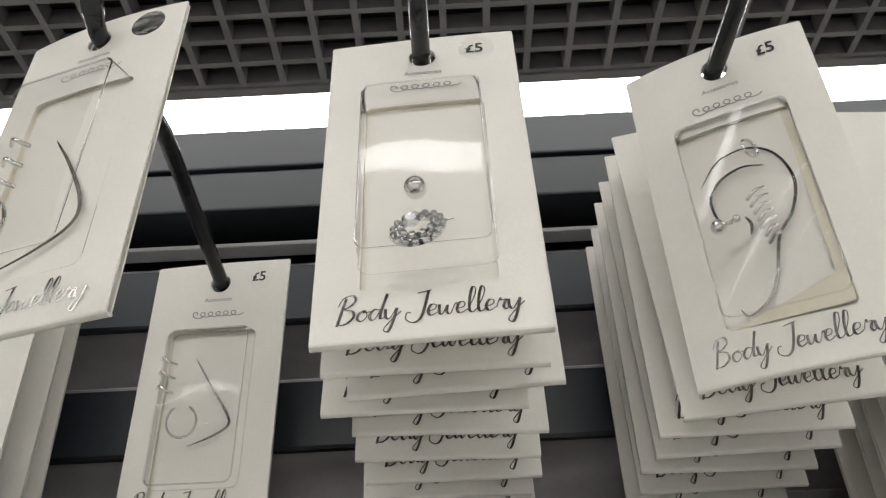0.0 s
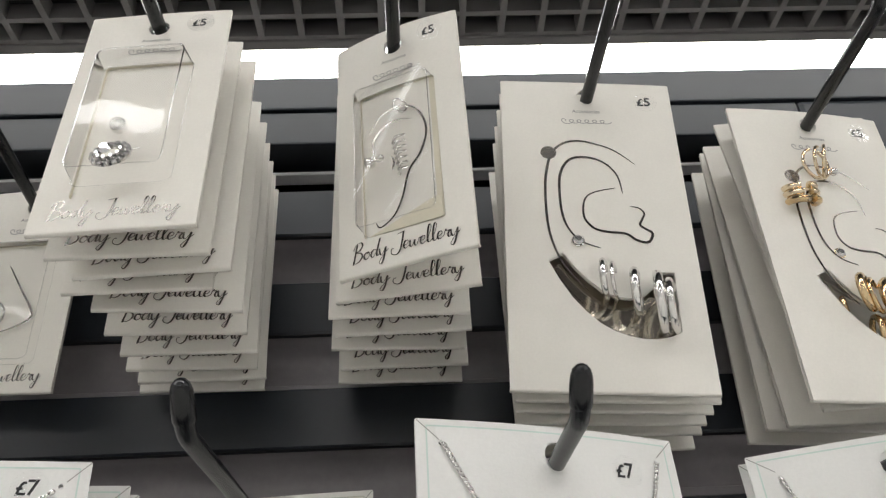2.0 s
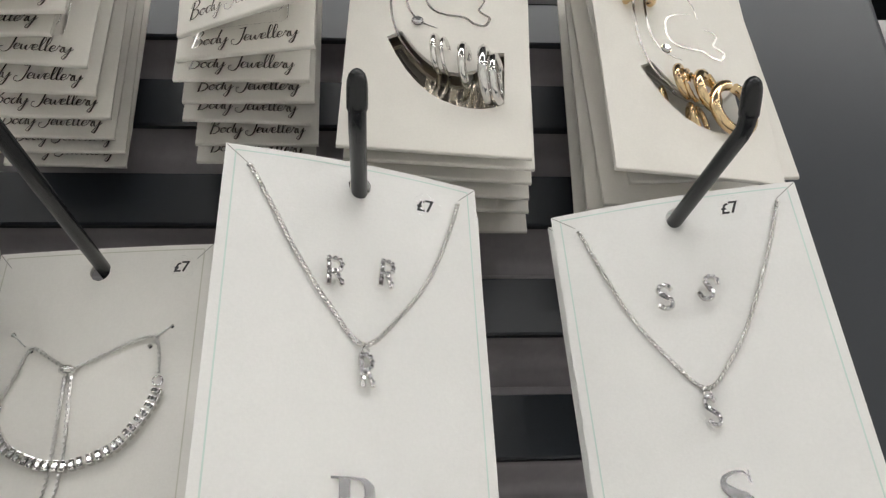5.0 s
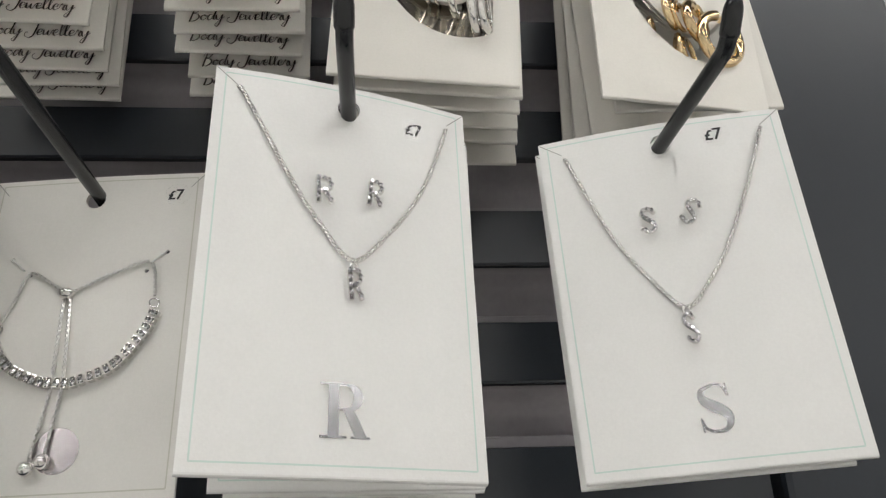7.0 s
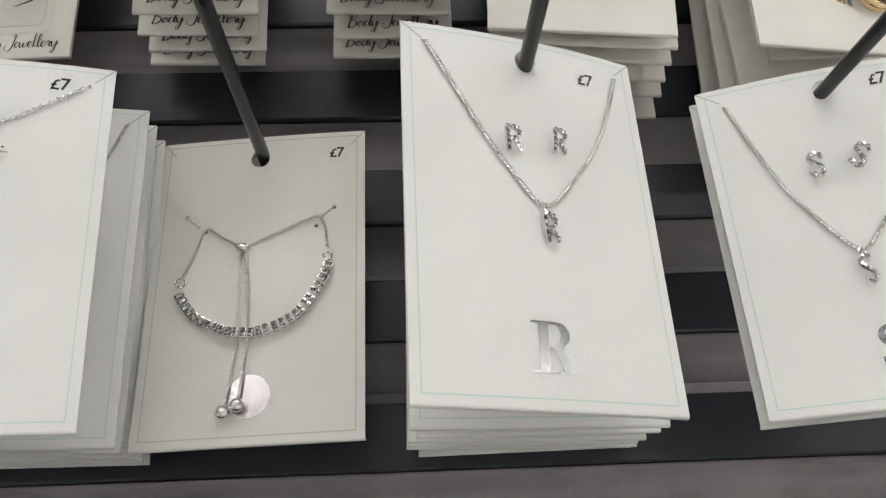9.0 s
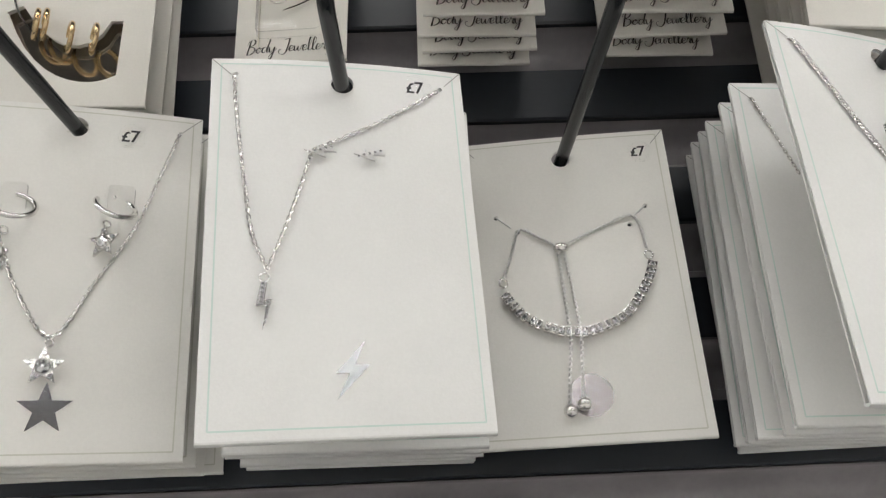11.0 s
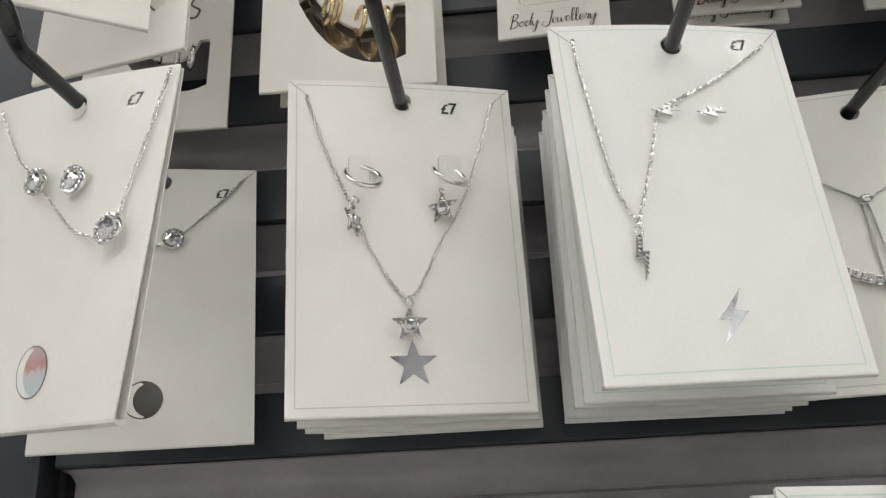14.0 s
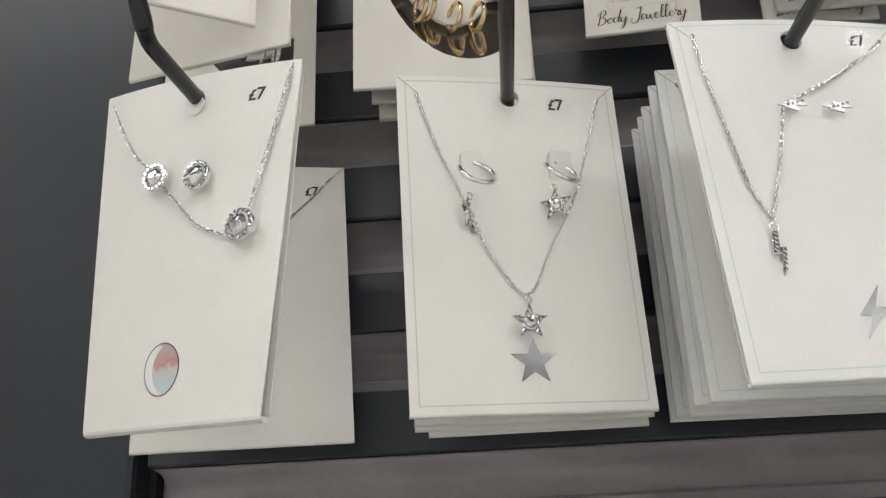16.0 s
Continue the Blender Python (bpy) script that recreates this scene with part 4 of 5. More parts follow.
for x, z in ((-5.0, -107.0), (3.0, -110.5), (12.0, -115.0), (20.0, -116.0)):
    ring_part(bar_silver, "hoop_earring", (x / 1000, -0.0030, z / 1000), 0.0060, 0.0012, SILVER, yaw=-58, label="silver hoop")
stack(rear_ear, [(-0.2990, 0.2300, 1.6470, -2.0, 0.0, -13.0), (-0.3100, 0.1900, 1.6500, -2.0, 0.0, 30.0)])


# ---- necklace cards ----
def foil_letter(letter, x, z, lean):
    """A large serif initial with thick and thin strokes, as flat foil."""
    bm = bmesh.new()

    def sheet(pts, holes=()):
        add_mesh(bm, plate([(x + a, z + b) for a, b in pts], [[(x + a, z + b) for a, b in h] for h in holes], 0.00006))
    if letter == "R":
        sheet([(-4.9, -8.4), (-1.5, -8.4), (-1.5, 8.4), (-4.9, 8.4)])
        for x0, x1, z0 in ((-7.4, 1.0, -8.5), (2.2, 8.4, -8.5), (-7.4, -1.4, 7.8)):
            sheet([(x0, z0), (x1, z0), (x1, z0 + 0.75), (x0, z0 + 0.75)])
        out = [(-1.6, 8.4)] + [(1.6 + 4.6 * math.cos(radians(a)), 4.2 + 4.2 * math.sin(radians(a))) for a in range(90, -91, -15)] + [(-1.6, 0.0)]
        inn = [(-1.6, 0.75)] + [(1.0 + 2.0 * math.cos(radians(a)), 4.2 + 3.4 * math.sin(radians(a))) for a in range(-90, 91, 15)] + [(-1.6, 7.65)]
        sheet(out + inn)
        sheet([(-0.4, 0.4), (3.2, 0.6), (7.4, -8.0), (3.6, -8.0)])
    else:
        mid = spline([(4.9, 0, 4.2), (3.6, 0, 7.4), (0.2, 0, 8.2), (-3.6, 0, 6.6), (-4.0, 0, 3.6), (-1.2, 0, 1.0), (2.6, 0, -1.4), (4.3, 0, -4.4), (3.0, 0, -7.4), (-0.6, 0, -8.3), (-4.2, 0, -7.0), (-5.4, 0, -3.6)], 6)
        k = len(mid)
        left, right = [], []
        for i, p in enumerate(mid):
            t = (mid[min(i + 1, k - 1)] - mid[max(i - 1, 0)]).normalized()
            n = Vector((-t.z, 0, t.x)) * (0.50 + 1.60 * math.exp(-((i / (k - 1) - 0.5) / 0.18) ** 2))
            left.append((p.x + n.x, p.z + n.z))
            right.append((p.x - n.x, p.z - n.z))
        sheet(left + right[::-1])
        sheet([(4.6, 3.8), (5.2, 3.8), (5.0, 8.4), (4.5, 8.4)])
        sheet([(-5.8, -3.2), (-5.2, -3.2), (-5.0, -8.4), (-5.5, -8.4)])
    return lean_foil(bm, z, lean)


def lean_foil(bm, z, lean):
    """Lifts a foil print off the board and leans it by some degrees to steer what it mirrors."""
    k = math.tan(radians(lean))
    for v in bm.verts:
        v.co.y -= 0.00022 + abs(k) * 0.0095 + k * (v.co.z - z / 1000)
    return bm


def letter_card(m, letter, label, w, h, chain_pts, studs, pend, big, tag, seed, lean):
    ob = thing("initial_necklace_card", m, label, "necklace card", "initial necklace cards")
    holes = [circle(chain_pts[0][0], chain_pts[0][1], 0.9, 10), circle(chain_pts[-1][0], chain_pts[-1][1], 0.9, 10)]
    bow = 0.0028
    leaves(ob, CARD_COOL, w, h, (0.4, -9.8), holes, bow, gap=1.6, back_holes=holes)
    lay = surf(w, h, bow)
    border(ob, lay, MINT, w, h)
    neck_chain(ob, chain_pts, y=-0.0009, lay=lay, twisted=True)
    for x, z, turn, sq in studs:
        stud_post(ob, x, z)
        pave_letter(ob, "letter_stud", letter, x, z, 9.6, -0.0046, turn, sq)
    x, z = pend
    ring_part(ob, "bail", (x / 1000, -0.0022, (z + 6.2) / 1000), 0.0017, 0.0005, SILVER, yaw=35)
    pave_letter(ob, "letter_pendant", letter, x, z - 1.0, 10.6, -0.0036, 4, 0.58)
    fb = foil_letter(letter, *big, lean)
    part("foil_letter", lay(fb), FOIL, ob, "large mirror silver foil initial")
    price(ob, "£7", *tag, lay, 5.8, 7.0)
    return ob


letter_card(pose(0.1403, 0.2035, 1.4749, -5.0, 1.5, 17.2), "R", "white card with an R initial necklace and matching studs", 95.4, 143.5,
            [(-39.3, -8.1), (-30.2, -24.8), (-20.8, -42.4), (-9.7, -59.5), (2.2, -72.2), (14.8, -60.2), (25.4, -45.1), (33.4, -27.1), (39.3, -9.3)],
            [(-8.5, -47.9, 2, 0.82), (9.6, -46.2, -6, 0.72)], (2.9, -80.6), (0.0, -123.2), (26.6, -13.4), 3, 1.6)
letter_card(pose(0.2678, 0.2259, 1.4743, -2.0, -2.3, -14.8), "S", "white card with an S initial necklace and matching studs", 98.2, 140.3,
            [(-38.9, -9.5), (-32.1, -29.8), (-24.4, -50.1), (-14.2, -67.5), (-3.0, -80.5), (8.1, -70.3), (17.5, -56.7), (29.5, -33.4), (40.2, -8.3)],
            [(-10.9, -44.1, -6, 0.9), (5.6, -42.7, -34, 0.9)], (-3.2, -88.2), (-0.4, -118.6), (22.2, -8.9), 4, -0.6)



def plain_necklace(m, ink, material, label, group):
    ob = thing("necklace_card", m, label, "necklace card", group)
    holes = [circle(-39.5, -7.6, 0.9, 10), circle(39.5, -7.6, 0.9, 10)]
    leaves(ob, material, 95.0, 141.0, (0, -9.6), holes, 0.0012, gap=1.5, back_holes=holes)
    lay = surf(95.0, 141.0, 0.0012)
    border(ob, lay, ink)
    neck_chain(ob, [(-39.5, -7.6), (-33, -24), (-26, -42)], 0.0016, 0.00120, 0.00026, -0.0010, 9)
    neck_chain(ob, [(39.5, -7.6), (33, -24), (26, -42)], 0.0016, 0.00120, 0.00026, -0.0010, 8)
    return ob


cool = plain_necklace(pose(0.1425, 0.2340, 1.4738, -1.5, 0.4, 6.0), MINT, CARD_COOL, "white necklace card behind others on a hook", "necklace cards")
stack(cool, [(0.1430, 0.2500, 1.4738, -1, -0.4, 8), (0.1432, 0.2640, 1.4736, -0.5, 0.8, 4), (0.1430, 0.2745, 1.4738, 0, 0.6, 5), (0.1428, 0.2840, 1.4734, 0, 1.0, 4), (0.1432, 0.2930, 1.4730, 0, -0.9, 3)])
stack(cool, [(0.2665, 0.2345, 1.4738, -2, -2.2, -14.8)])
stack(cool, [(-0.0600, 0.2400, 1.4735, -1.5, -0.2, 7), (-0.0605, 0.2530, 1.4738, -1, 0.5, 6), (-0.0612, 0.2680, 1.4732, -0.5, -0.6, 5), (-0.0608, 0.2800, 1.4738, 0, 0.6, 4), (-0.0620, 0.2900, 1.4735, 0, 0.2, 3)])
warm = plain_necklace(pose(-0.1705, 0.2480, 1.4722, -0.4, -0.6, 11.0), BEIGE, CARD, "white necklace card behind others on a hook", "necklace cards")
stack(warm, [(-0.1690, 0.2680, 1.4718, 0, 0.8, 8), (-0.1680, 0.2830, 1.4722, 0, -0.5, 5)])
stack(cool, [(-0.0177, 0.1726, 1.2966, 0, 1.6, 10.0), (-0.0190, 0.1900, 1.2960, 0, 0.5, 8.0)])

# lightning bolt set
bolt = thing("bolt_necklace_card", pose(-0.0629, 0.2071, 1.4731, -4.3, -1.3, 11.3), "white card with a lightning bolt necklace and bolt studs", "necklace card", "necklace cards")
bw, bh, bb = 94.1, 141.5, 0.0024
leaves(bolt, CARD_COOL, bw, bh, (0.4, -9.8), [circle(-38.2, -6.9, 0.9, 10), circle(38.3, -8.9, 0.9, 10)], bb, gap=1.8, back_holes=[circle(-38.2, -6.9, 0.9, 10), circle(38.3, -8.9, 0.9, 10)])
lay = surf(bw, bh, bb)
border(bolt, lay, MINT, bw, bh)
neck_chain(bolt, [(-38.8, -8.2), (-37.9, -21.3), (-36.6, -34.0), (-33.8, -56.9), (-31.3, -73.0), (-26.3, -85.4)], 0.0016, 0.00120, 0.00026, -0.0009, 5, lay=lay)
neck_chain(bolt, [(-26.3, -85.4), (-22.0, -74.1), (-18.6, -64.4), (-14.5, -51.6), (-11.0, -40.3), (-5.5, -36.8), (10.3, -28.5), (24.4, -19.5), (37.1, -10.3)], 0.0016, 0.00120, 0.00026, -0.0010, 6, lay=lay)
BOLT = [(4.9, 9.6), (-4.8, -1.2), (-0.3, -1.3), (-4.4, -9.6), (6.2, 1.4), (1.4, 1.6)]


def bolt_shape(x, z, k, turn=0.0, squash=1.0):
    ca, sa = math.cos(radians(turn)), math.sin(radians(turn))
    return [(x + k * (a * squash * ca - b * sa), z + k * (a * squash * sa + b * ca)) for a, b in BOLT]


part("foil_bolt", lay(lean_foil(solid(bolt_shape(0.2, -119.6, 1.0), 0.00006, 0), -119.6, -0.2)), PALE, bolt, "mirror silver foil lightning bolt")
for x, z in ((-8.4, -40.3), (9.1, -41.2)):
    stud_post(bolt, x, z)
    sp = part("bolt_stud", solid(bolt_shape(x, z, 0.54, -68, 0.95), 0.0009, -0.0045), SATIN, bolt, "silver lightning bolt stud")
    for i in range(5):
        part("stone", fix(gem(bmesh.new(), ((x - 4 + 2 * i) / 1000, -0.0047, (z - 1.2 + 0.6 * i) / 1000), 0.0006, 0.6)), STONE, sp)
ring_part(bolt, "bail", (-0.0272, -0.0026, -0.0886), 0.0016, 0.0004, SILVER, yaw=10)
sp = part("bolt_pendant", solid([(-28.2, -90.0), (-29.8, -98.4), (-26.6, -98.0), (-27.6, -106.4), (-24.6, -96.0), (-27.0, -96.2), (-26.2, -90.0)], 0.0011, -0.0026), SILVER, bolt, "silver lightning bolt pendant set with stones")
for i in range(5):
    part("stone", fix(gem(bmesh.new(), (-0.0276 - 0.00015 * i, -0.0030, -0.0910 - 0.0016 * i), 0.00095, 0.7)), STONE, sp)
    part("stone", fix(gem(bmesh.new(), (-0.0259 - 0.00025 * i, -0.0030, -0.0974 - 0.0017 * i), 0.00095 - 0.0001 * i, 0.7)), STONE, sp)
price(bolt, "£7", 29.0, -9.4, lay, 6.0, 7.0)

# star set
star = thing("star_necklace_card", pose(-0.1703, 0.2307, 1.4720, -0.5, -0.5, 15.1), "white card with a star necklace and star hoop earrings", "necklace card", "necklace cards")
sw, sh, sbow = 95.1, 140.5, 0.0018
TABS = [rounded(-23.0, -14.8, -47.0, -35.8, 1.2), rounded(14.0, 23.6, -46.5, -34.6, 1.2)]
leaves(star, CARD, sw, sh, (-0.2, -9.2), [circle(-39.7, -7.9, 0.9, 10), circle(39.3, -8.0, 0.9, 10)], sbow, gap=1.6)
lay = surf(sw, sh, sbow)
border(star, lay, BEIGE, sw, sh)
for tab in TABS:
    tb = solid(tab, 0.0004, -0.0030)
    for v in tb.verts:
        v.co.y -= 0.22 * (v.co.z + 0.0335)
    part("paper_tab", lay(tb), CARD, star, "cut paper tab holding an earring")
    part("tab_slit", lay(strip_line([tab[-1]] + tab[:11], 0.35, -0.0002)), SLIT, star)
neck_chain(star, [(-39.9, -8.7), (-35.8, -22.8), (-30.9, -37.0), (-21.4, -59.9), (-13.4, -79.2), (-0.3, -95.5), (12.3, -74.3), (24.5, -51.9), (32.3, -28.9), (38.7, -8.8)], 0.0016, 0.00120, 0.00026, -0.0008, 7, lay=lay)
for x, z, yaw, tilt in ((-17.6, -46.6, 14, -34), (17.6, -45.0, 24, -38)):
    ring_part(star, "hoop_earring", (x / 1000, -0.0066, z / 1000), 0.0074, 0.00105, SILVER, yaw=yaw, tilt=tilt, gap=64, spin=30, label="small polished silver hoop")


def star_charm(x, z, r, yaw, name, label):
    bm = solid(star_points(0, 0, r, 0.45), 0.0010, -0.0005)
    gems = [gem(bmesh.new(), (0, -0.0007, 0), r * 0.34 / 1000, 0.6, 8, ((0.3, 0.95), (0.62, 0.8), (1.0, 0.3)))]
    for i in range(5):
        a = radians(72 * i)
        gems.append(gem(bmesh.new(), (r * 0.66 / 1000 * math.sin(a), -0.0006, r * 0.66 / 1000 * math.cos(a)), r * 0.15 / 1000, 0.6))
    m = pose(x / 1000, -0.0046, z / 1000, 0, 0, yaw)
    rim = bmesh.new()
    tube(rim, [Vector((r * 0.40 / 1000 * math.cos(q), -0.0007, r * 0.40 / 1000 * math.sin(q))) for q in (2 * math.pi * i / 18 for i in range(18))], 0.00040, 6, closed=True)
    for b in (bm, rim, *gems):
        bmesh.ops.transform(b, matrix=m, verts=b.verts)
    p = part(name, bm, SILVER, star, label)
    for b in gems:
        part("stone", fix(b), STONE, p)
    part("setting", rim, SILVER, p, smooth=60)


star_charm(-22.0, -64.4, 7.4, 60, "star_charm", "silver star charm seen edge on")
star_charm(14.2, -58.8, 6.8, -34, "star_charm", "silver star charm with stones")
star_charm(-1.2, -107.0, 7.2, 0, "star_pendant", "silver star pendant with a round clear stone")
for x, z in ((-20.6, -55.4), (14.6, -51.0), (-0.5, -98.0)):
    ring_part(star, "jump_ring", (x / 1000, -0.0030, z / 1000), 0.0014, 0.0004, SILVER, yaw=30)
part("foil_star", lay(lean_foil(solid(star_points(0.1, -121.4, 9.6, 0.40), 0.00006, 0), -121.4, 0.95)), STAR_FOIL, star, "mirror silver foil star")
price(star, "£7", 20.8, -11.7, lay, 5.8, 7.0)

# slider bracelet
bracelet = thing("bracelet_card", pose(0.0313, 0.2709, 1.4732, -4.5, -0.5, -5.8), "white card with a silver tennis slider bracelet", "bracelet card")
leaves(bracelet, CARD, 92.5, 139.7, (-1.0, -11.6), [circle(x, z, 1.0, 10) for x, z in ((-32.1, -38.9), (32.9, -38.5), (-23.3, -46.5), (25.1, -47.0))], 0.001, gap=1.2, back_holes=[circle(x, z, 1.1, 10) for x, z in ((-32.1, -38.9), (32.9, -38.5), (-23.3, -46.5), (25.1, -47.0))])
lay = surf(92.5, 139.7, 0.001)
border(bracelet, lay, BEIGE, 92.5, 139.7)
part("nylon_tie", tube(bmesh.new(), mm([(-32.1, -38.9), (-26.0, -44.5)], -0.0010), 0.0004, 6), NYLON, bracelet, "clear nylon tie")
part("nylon_tie", tube(bmesh.new(), mm([(32.9, -38.5), (27.0, -43.5)], -0.0010), 0.0004, 6), NYLON, bracelet, "clear nylon tie")


def box_chain(points, seed):
    neck_chain(bracelet, points, 0.00085, 0.00135, 0.00036, -0.0018, seed, SATIN, name="box_chain")


box_chain([(-5.7, -56.3), (-14.3, -50.5), (-22.7, -46.1), (-26.7, -57.3), (-31.0, -68.3)], 11)
box_chain([(-5.7, -56.3), (8.6, -49.4), (24.4, -43.3), (28.8, -46.9), (30.5, -59.3)], 12)
box_chain([(-6.8, -57.9), (-6.2, -78.7), (-5.8, -96.8), (-7.7, -112.5), (-9.1, -124.4)], 13)
box_chain([(-4.4, -57.9), (-2.4, -78.7), (-1.4, -94.6), (-2.5, -110.5), (-3.5, -121.9)], 14)
bm = bmesh.new()
ball(bm, (-0.0055, -0.0030, -0.0566), 0.0034, 0.8, 16, 10)
for v in bm.verts:
    v.co.z = -0.0566 + (v.co.z + 0.0566) * 0.68
part("slider_bead", bm, SILVER, bracelet, "silver slider bead", smooth=60)
for x, z in ((-9.0, -127.0), (-3.4, -124.5)):
    bm = bmesh.new()
    ball(bm, (x / 1000, -0.0032, z / 1000), 0.0029, u=16, v=10)
    part("end_bead", bm, SILVER, bracelet, "polished silver ball", smooth=60)
for x, z in ((-31.4, -70.8), (30.8, -62.6)):
    ring_part(bracelet, "jump_ring", (x / 1000, -0.0022, z / 1000), 0.0019, 0.0004, SILVER, yaw=15)
arc = spline([(-31.9, 0, -75.3), (-23.6, 0, -86.9), (-11.2, 0, -93.4), (-2.8, 0, -94.8), (3.9, 0, -94.5), (17.7, 0, -88.8), (28.1, 0, -75.4), (31.9, 0, -66.1)], 20)
length = sum((b - a).length for a, b in zip(arc, arc[1:]))
COUNT = 27
row = bmesh.new()
tube(row, [Vector((p.x / 1000, -0.0010, p.z / 1000)) for p in arc[::4]], 0.0006, 6)
band = part("tennis_row", row, SILVER, bracelet, "row of square stone settings", smooth=60)
acc, nxt = 0.0, length / COUNT / 2
for a, b in zip(arc, arc[1:]):
    acc += (b - a).length
    if acc >= nxt:
        nxt += length / COUNT
        t = (b - a).normalized()
        m = Matrix.Translation((b.x / 1000, -0.0030, b.z / 1000)) @ Matrix.Rotation(-math.atan2(t.z, t.x), 4, "Y")
        bm = box(bmesh.new(), -0.00112, 0.00112, -0.0012, 0.0016, -0.0021, 0.0021, 0.0003)
        top = [f for f in bm.faces if f.normal.y < -0.9 and f.calc_area() > 4e-6]
        bmesh.ops.inset_individual(bm, faces=top, thickness=0.0005, depth=-0.0006)
        bmesh.ops.transform(bm, matrix=m, verts=bm.verts)
        cup = part("stone_setting", bm, CHAIN, bracelet)
        sb = bmesh.new()
        gem(sb, (0, -0.0009, 0), 0.00125, 0.5)
        bmesh.ops.transform(sb, matrix=m, verts=sb.verts)
        part("stone", fix(sb), STONE, cup)
part("foil_disc", lay(solid(circle(0.0, -120.4, 8.7, 32), 0.00006, -0.00022)), ROSE, bracelet, "round pale mirror foil disc")
price(bracelet, "£7", 34.5, -11.0, lay, 5.6, 6.6)


# oval crystal sets
def halo(ob, x, z, r, name="halo_stone", y=-0.0022):
    """A large clear stone in a ring of small ones."""
    bm = bmesh.new()
    tube(bm, [Vector(((x + r * 0.80 * math.cos(q)) / 1000, y, (z + r * 0.80 * math.sin(q)) / 1000)) for q in (2 * math.pi * i / 24 for i in range(24))], r * 0.20 / 1000, 6, closed=True)
    p = part(name, bm, SILVER, ob, "round halo setting of clear stones", smooth=60)
    big = part("centre_stone", fix(gem(bmesh.new(), (0, 0, 0), r * 0.62 / 1000, 0.6, 10, ((0.30, 0.95), (0.62, 0.80), (1.0, 0.30)))), STONE, p, "large clear crystal")
    big.location = (x / 1000, y - 0.0010, z / 1000)
    small = finish("stone", fix(gem(bmesh.new(), (0, 0, 0), r * 0.16 / 1000, 0.9)), STONE)
    for i in range(16):
        q = 2 * math.pi * i / 16
        s = part("stone", small, STONE, p)
        s.location = ((x + r * 0.84 * math.cos(q)) / 1000, y - r * 0.00016, (z + r * 0.84 * math.sin(q)) / 1000)
        s.rotation_euler.y = q


def crescent(x, z, r, rz):
    outer = [(x + r * math.cos(radians(a)), z + rz * math.sin(radians(a))) for a in range(100, 271, 10)]
    inner = [(x + 0.42 * r + r * 0.95 * math.cos(radians(a)), z + rz * 0.98 * math.sin(radians(a))) for a in range(255, 109, -10)]
    return outer + inner


halo_card = thing("crystal_necklace_card", pose(-0.2876, 0.1902, 1.4594, -0.5, 2.5, -20.8), "white bowed card with a round crystal necklace and studs, turned aside", "necklace card")
hw, hh, hb = 87.0, 130.5, 0.0030
leaves(halo_card, CARD, hw, hh, (0.6, -10.2), [circle(-39.1, -5.5, 0.8, 10)], hb, gap=3.4)
lay = surf(hw, hh, hb)
part("tear_disc", lay(solid(circle(1.0, -12.8, 4.1, 24), 0.0003, -0.0008)), CARD, halo_card, "punched paper disc hanging in the hole")
neck_chain(halo_card, [(-39.1, -5.5), (-32.4, -17.6), (-24.8, -29.0), (-17.0, -36.0)], 0.0016, 0.00120, 0.00026, -0.0013, 15, lay=lay)
neck_chain(halo_card, [(-11.4, -43.0), (-5.3, -48.6), (2.2, -56.2), (9.8, -62.8), (21.6, -67.8)], 0.0016, 0.00120, 0.00026, -0.0013, 16, lay=lay)
neck_chain(halo_card, [(30.0, -59.4), (31.2, -53.5), (36.0, -31.6), (39.0, -14.2), (40.9, -2.9)], 0.0017, 0.0013, 0.00027, -0.0013, 17, lay=lay)
for x, z, r in ((-11.8, -40.8, 5.5), (7.4, -43.4, 5.8), (29.3, -65.8, 6.0)):
    halo(halo_card, x, z, r, y=-0.0046)
part("foil_rim", lay(solid(circle(-2.9, -111.4, 8.5, 36, 9.2), 0.00006, -0.00016)), RIM, halo_card, "grey foil rim of the moon")
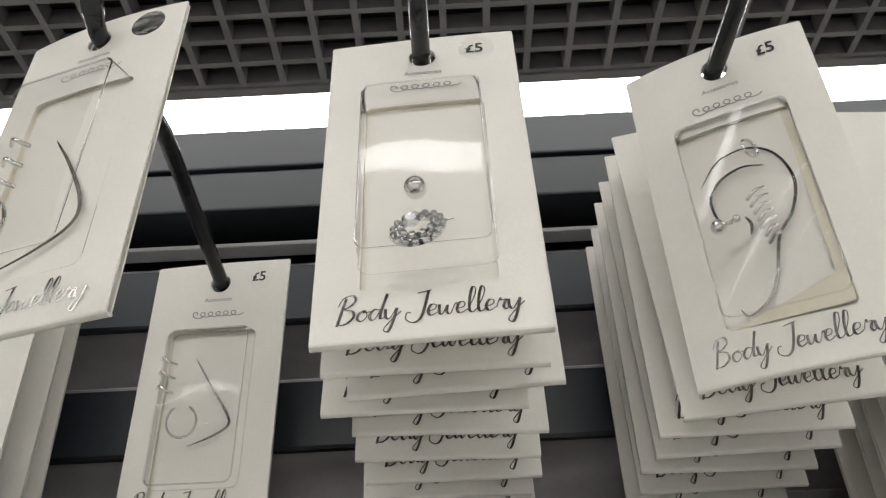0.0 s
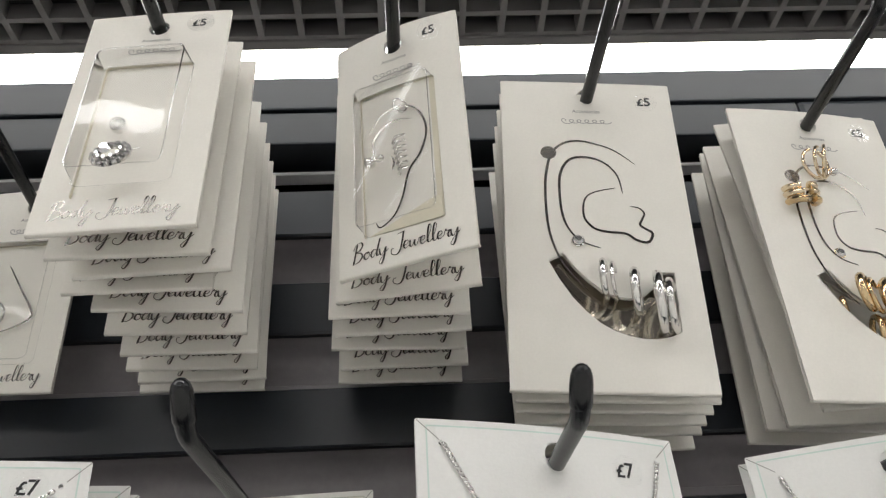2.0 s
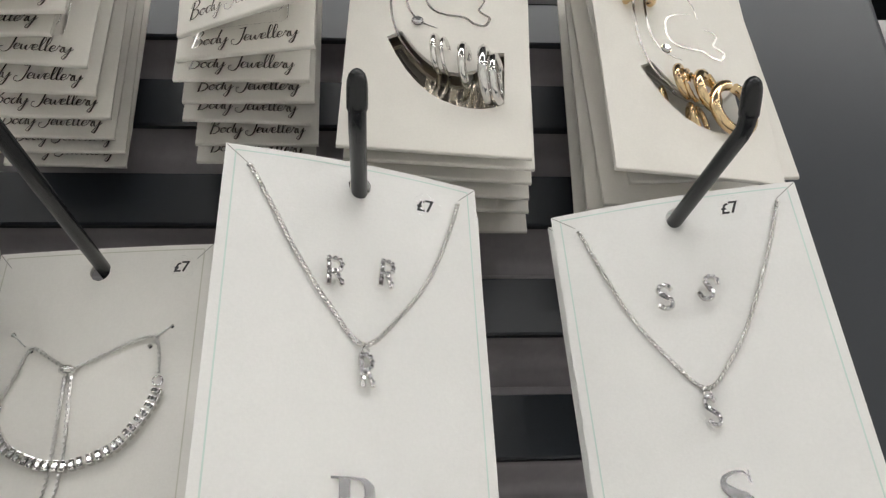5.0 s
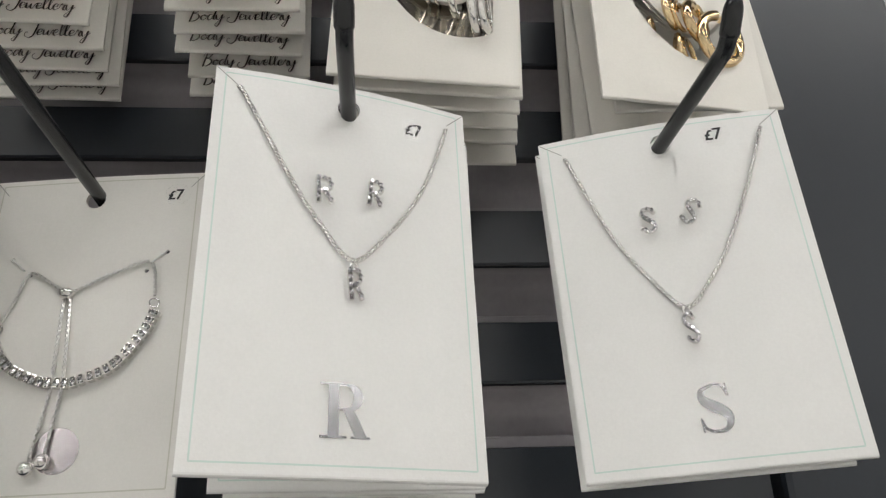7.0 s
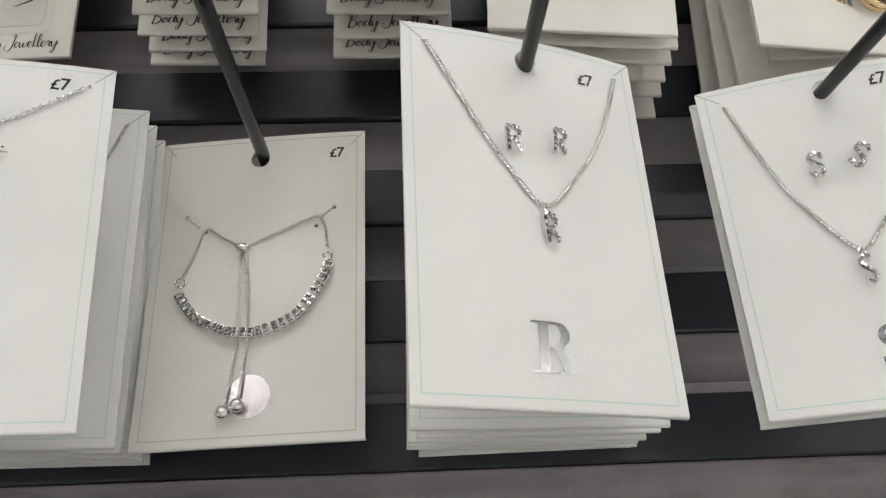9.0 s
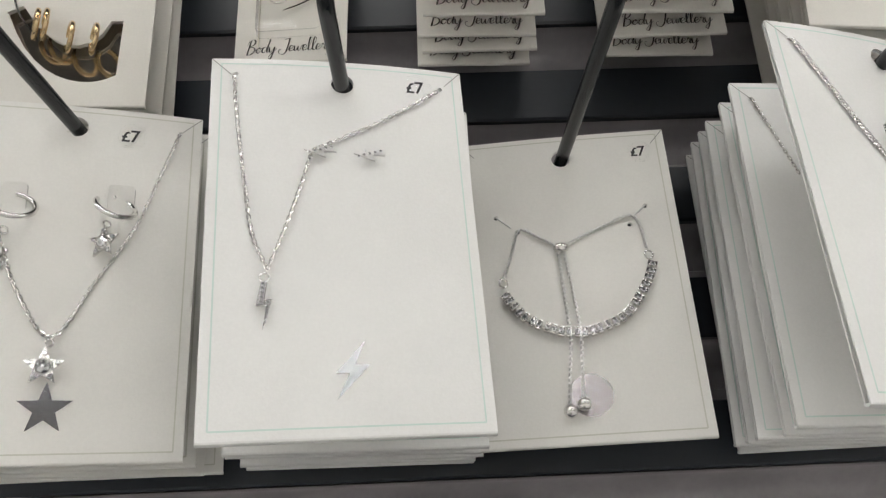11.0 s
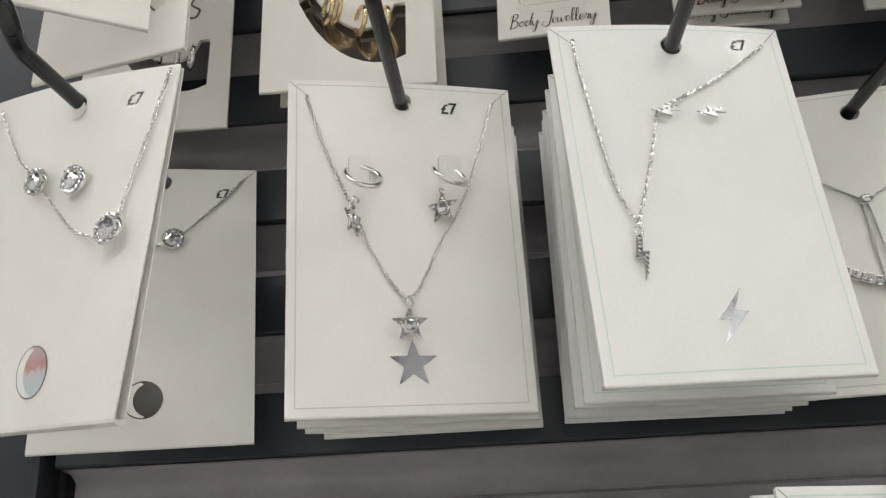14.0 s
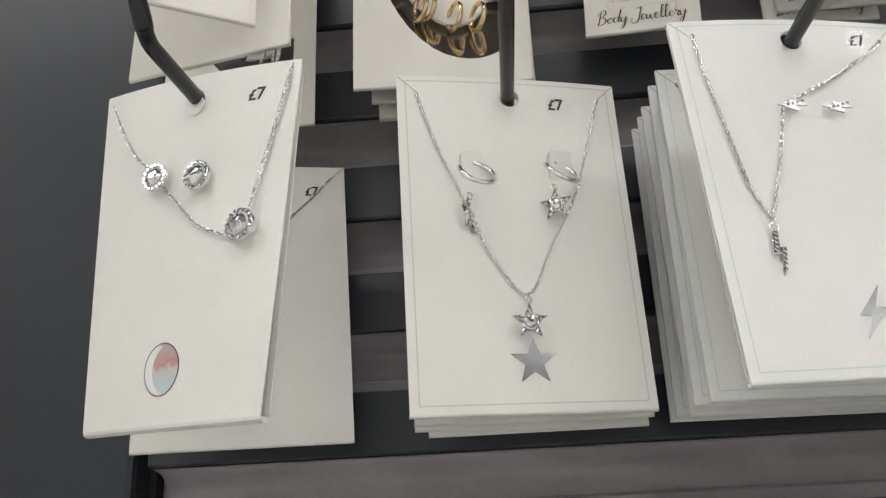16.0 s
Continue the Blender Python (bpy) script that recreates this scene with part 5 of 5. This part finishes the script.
part("foil_disc", lay(solid(circle(-2.9, -111.4, 8.0, 36, 8.7), 0.00006, -0.00024)), MOON, halo_card, "round foil moon with red and pale blue reflections painted on")
part("foil_crescent", lay(solid(crescent(-2.9, -111.4, 7.9, 8.6), 0.00006, -0.00034)), CARD_COOL, halo_card, "white crescent in the foil moon")
price(halo_card, "£7", 27.9, -12.9, lay, 5.6, 6.8)



def twist(ob, top, foot, height):
    """Winds a card and what is fixed to it round its upright axis, from top degrees to foot degrees."""
    def turned(p):
        q = radians(top + (foot - top) * min(max(-p.z / height, 0.0), 1.0))
        return Vector((p.x * math.cos(q) - p.y * math.sin(q), p.x * math.sin(q) + p.y * math.cos(q), p.z))
    for c in ob.children_recursive:
        if c.location.length > 1e-6:
            c.location = turned(c.location)
        else:
            for v in c.data.vertices:
                v.co = turned(v.co)


twist(halo_card, 6.0, -7.0, 0.1305)
dark_halo = thing("crystal_necklace_card", pose(-0.2999, 0.2855, 1.4685, -3.8, -1.5, 14.8), "white card with a crystal necklace, against the wall", "necklace card")
leaves(dark_halo, CARD, 94.8, 138.5, (2.0, -7.2), [circle(40.7, -6.5, 0.9, 10)], 0.0008, gap=1.2)
lay = surf(94.8, 138.5, 0.0008)
part("corner_slit", lay(strip_line(dense((47.0, -0.5), (40.7, -6.5), 5), 0.35, -0.0002)), SLIT, dark_halo)
neck_chain(dark_halo, [(40.7, -6.5), (33.0, -15.5), (23.5, -25.5), (12.0, -37.0)], 0.0016, 0.00120, 0.00026, -0.0012, 18)
neck_chain(dark_halo, [(5.0, -41.0), (-8.0, -44.0), (-22.0, -34.0), (-40.7, -6.5)], 0.0016, 0.00120, 0.00026, -0.0012, 19)
halo(dark_halo, 8.7, -39.4, 5.6)
halo(dark_halo, -6.5, -40.4, 5.2)
part("foil_disc", lay(solid(circle(-1.0, -117.0, 8.6, 32), 0.00006, -0.00022)), FOIL, dark_halo, "round grey mirror foil moon")
part("foil_crescent", lay(solid(crescent(-1.0, -117.0, 8.0, 8.0), 0.00006, -0.00032)), CARD, dark_halo, "white crescent in the foil moon")
price(dark_halo, "£7", 31.7, -14.0, lay, 5.6, 6.6)
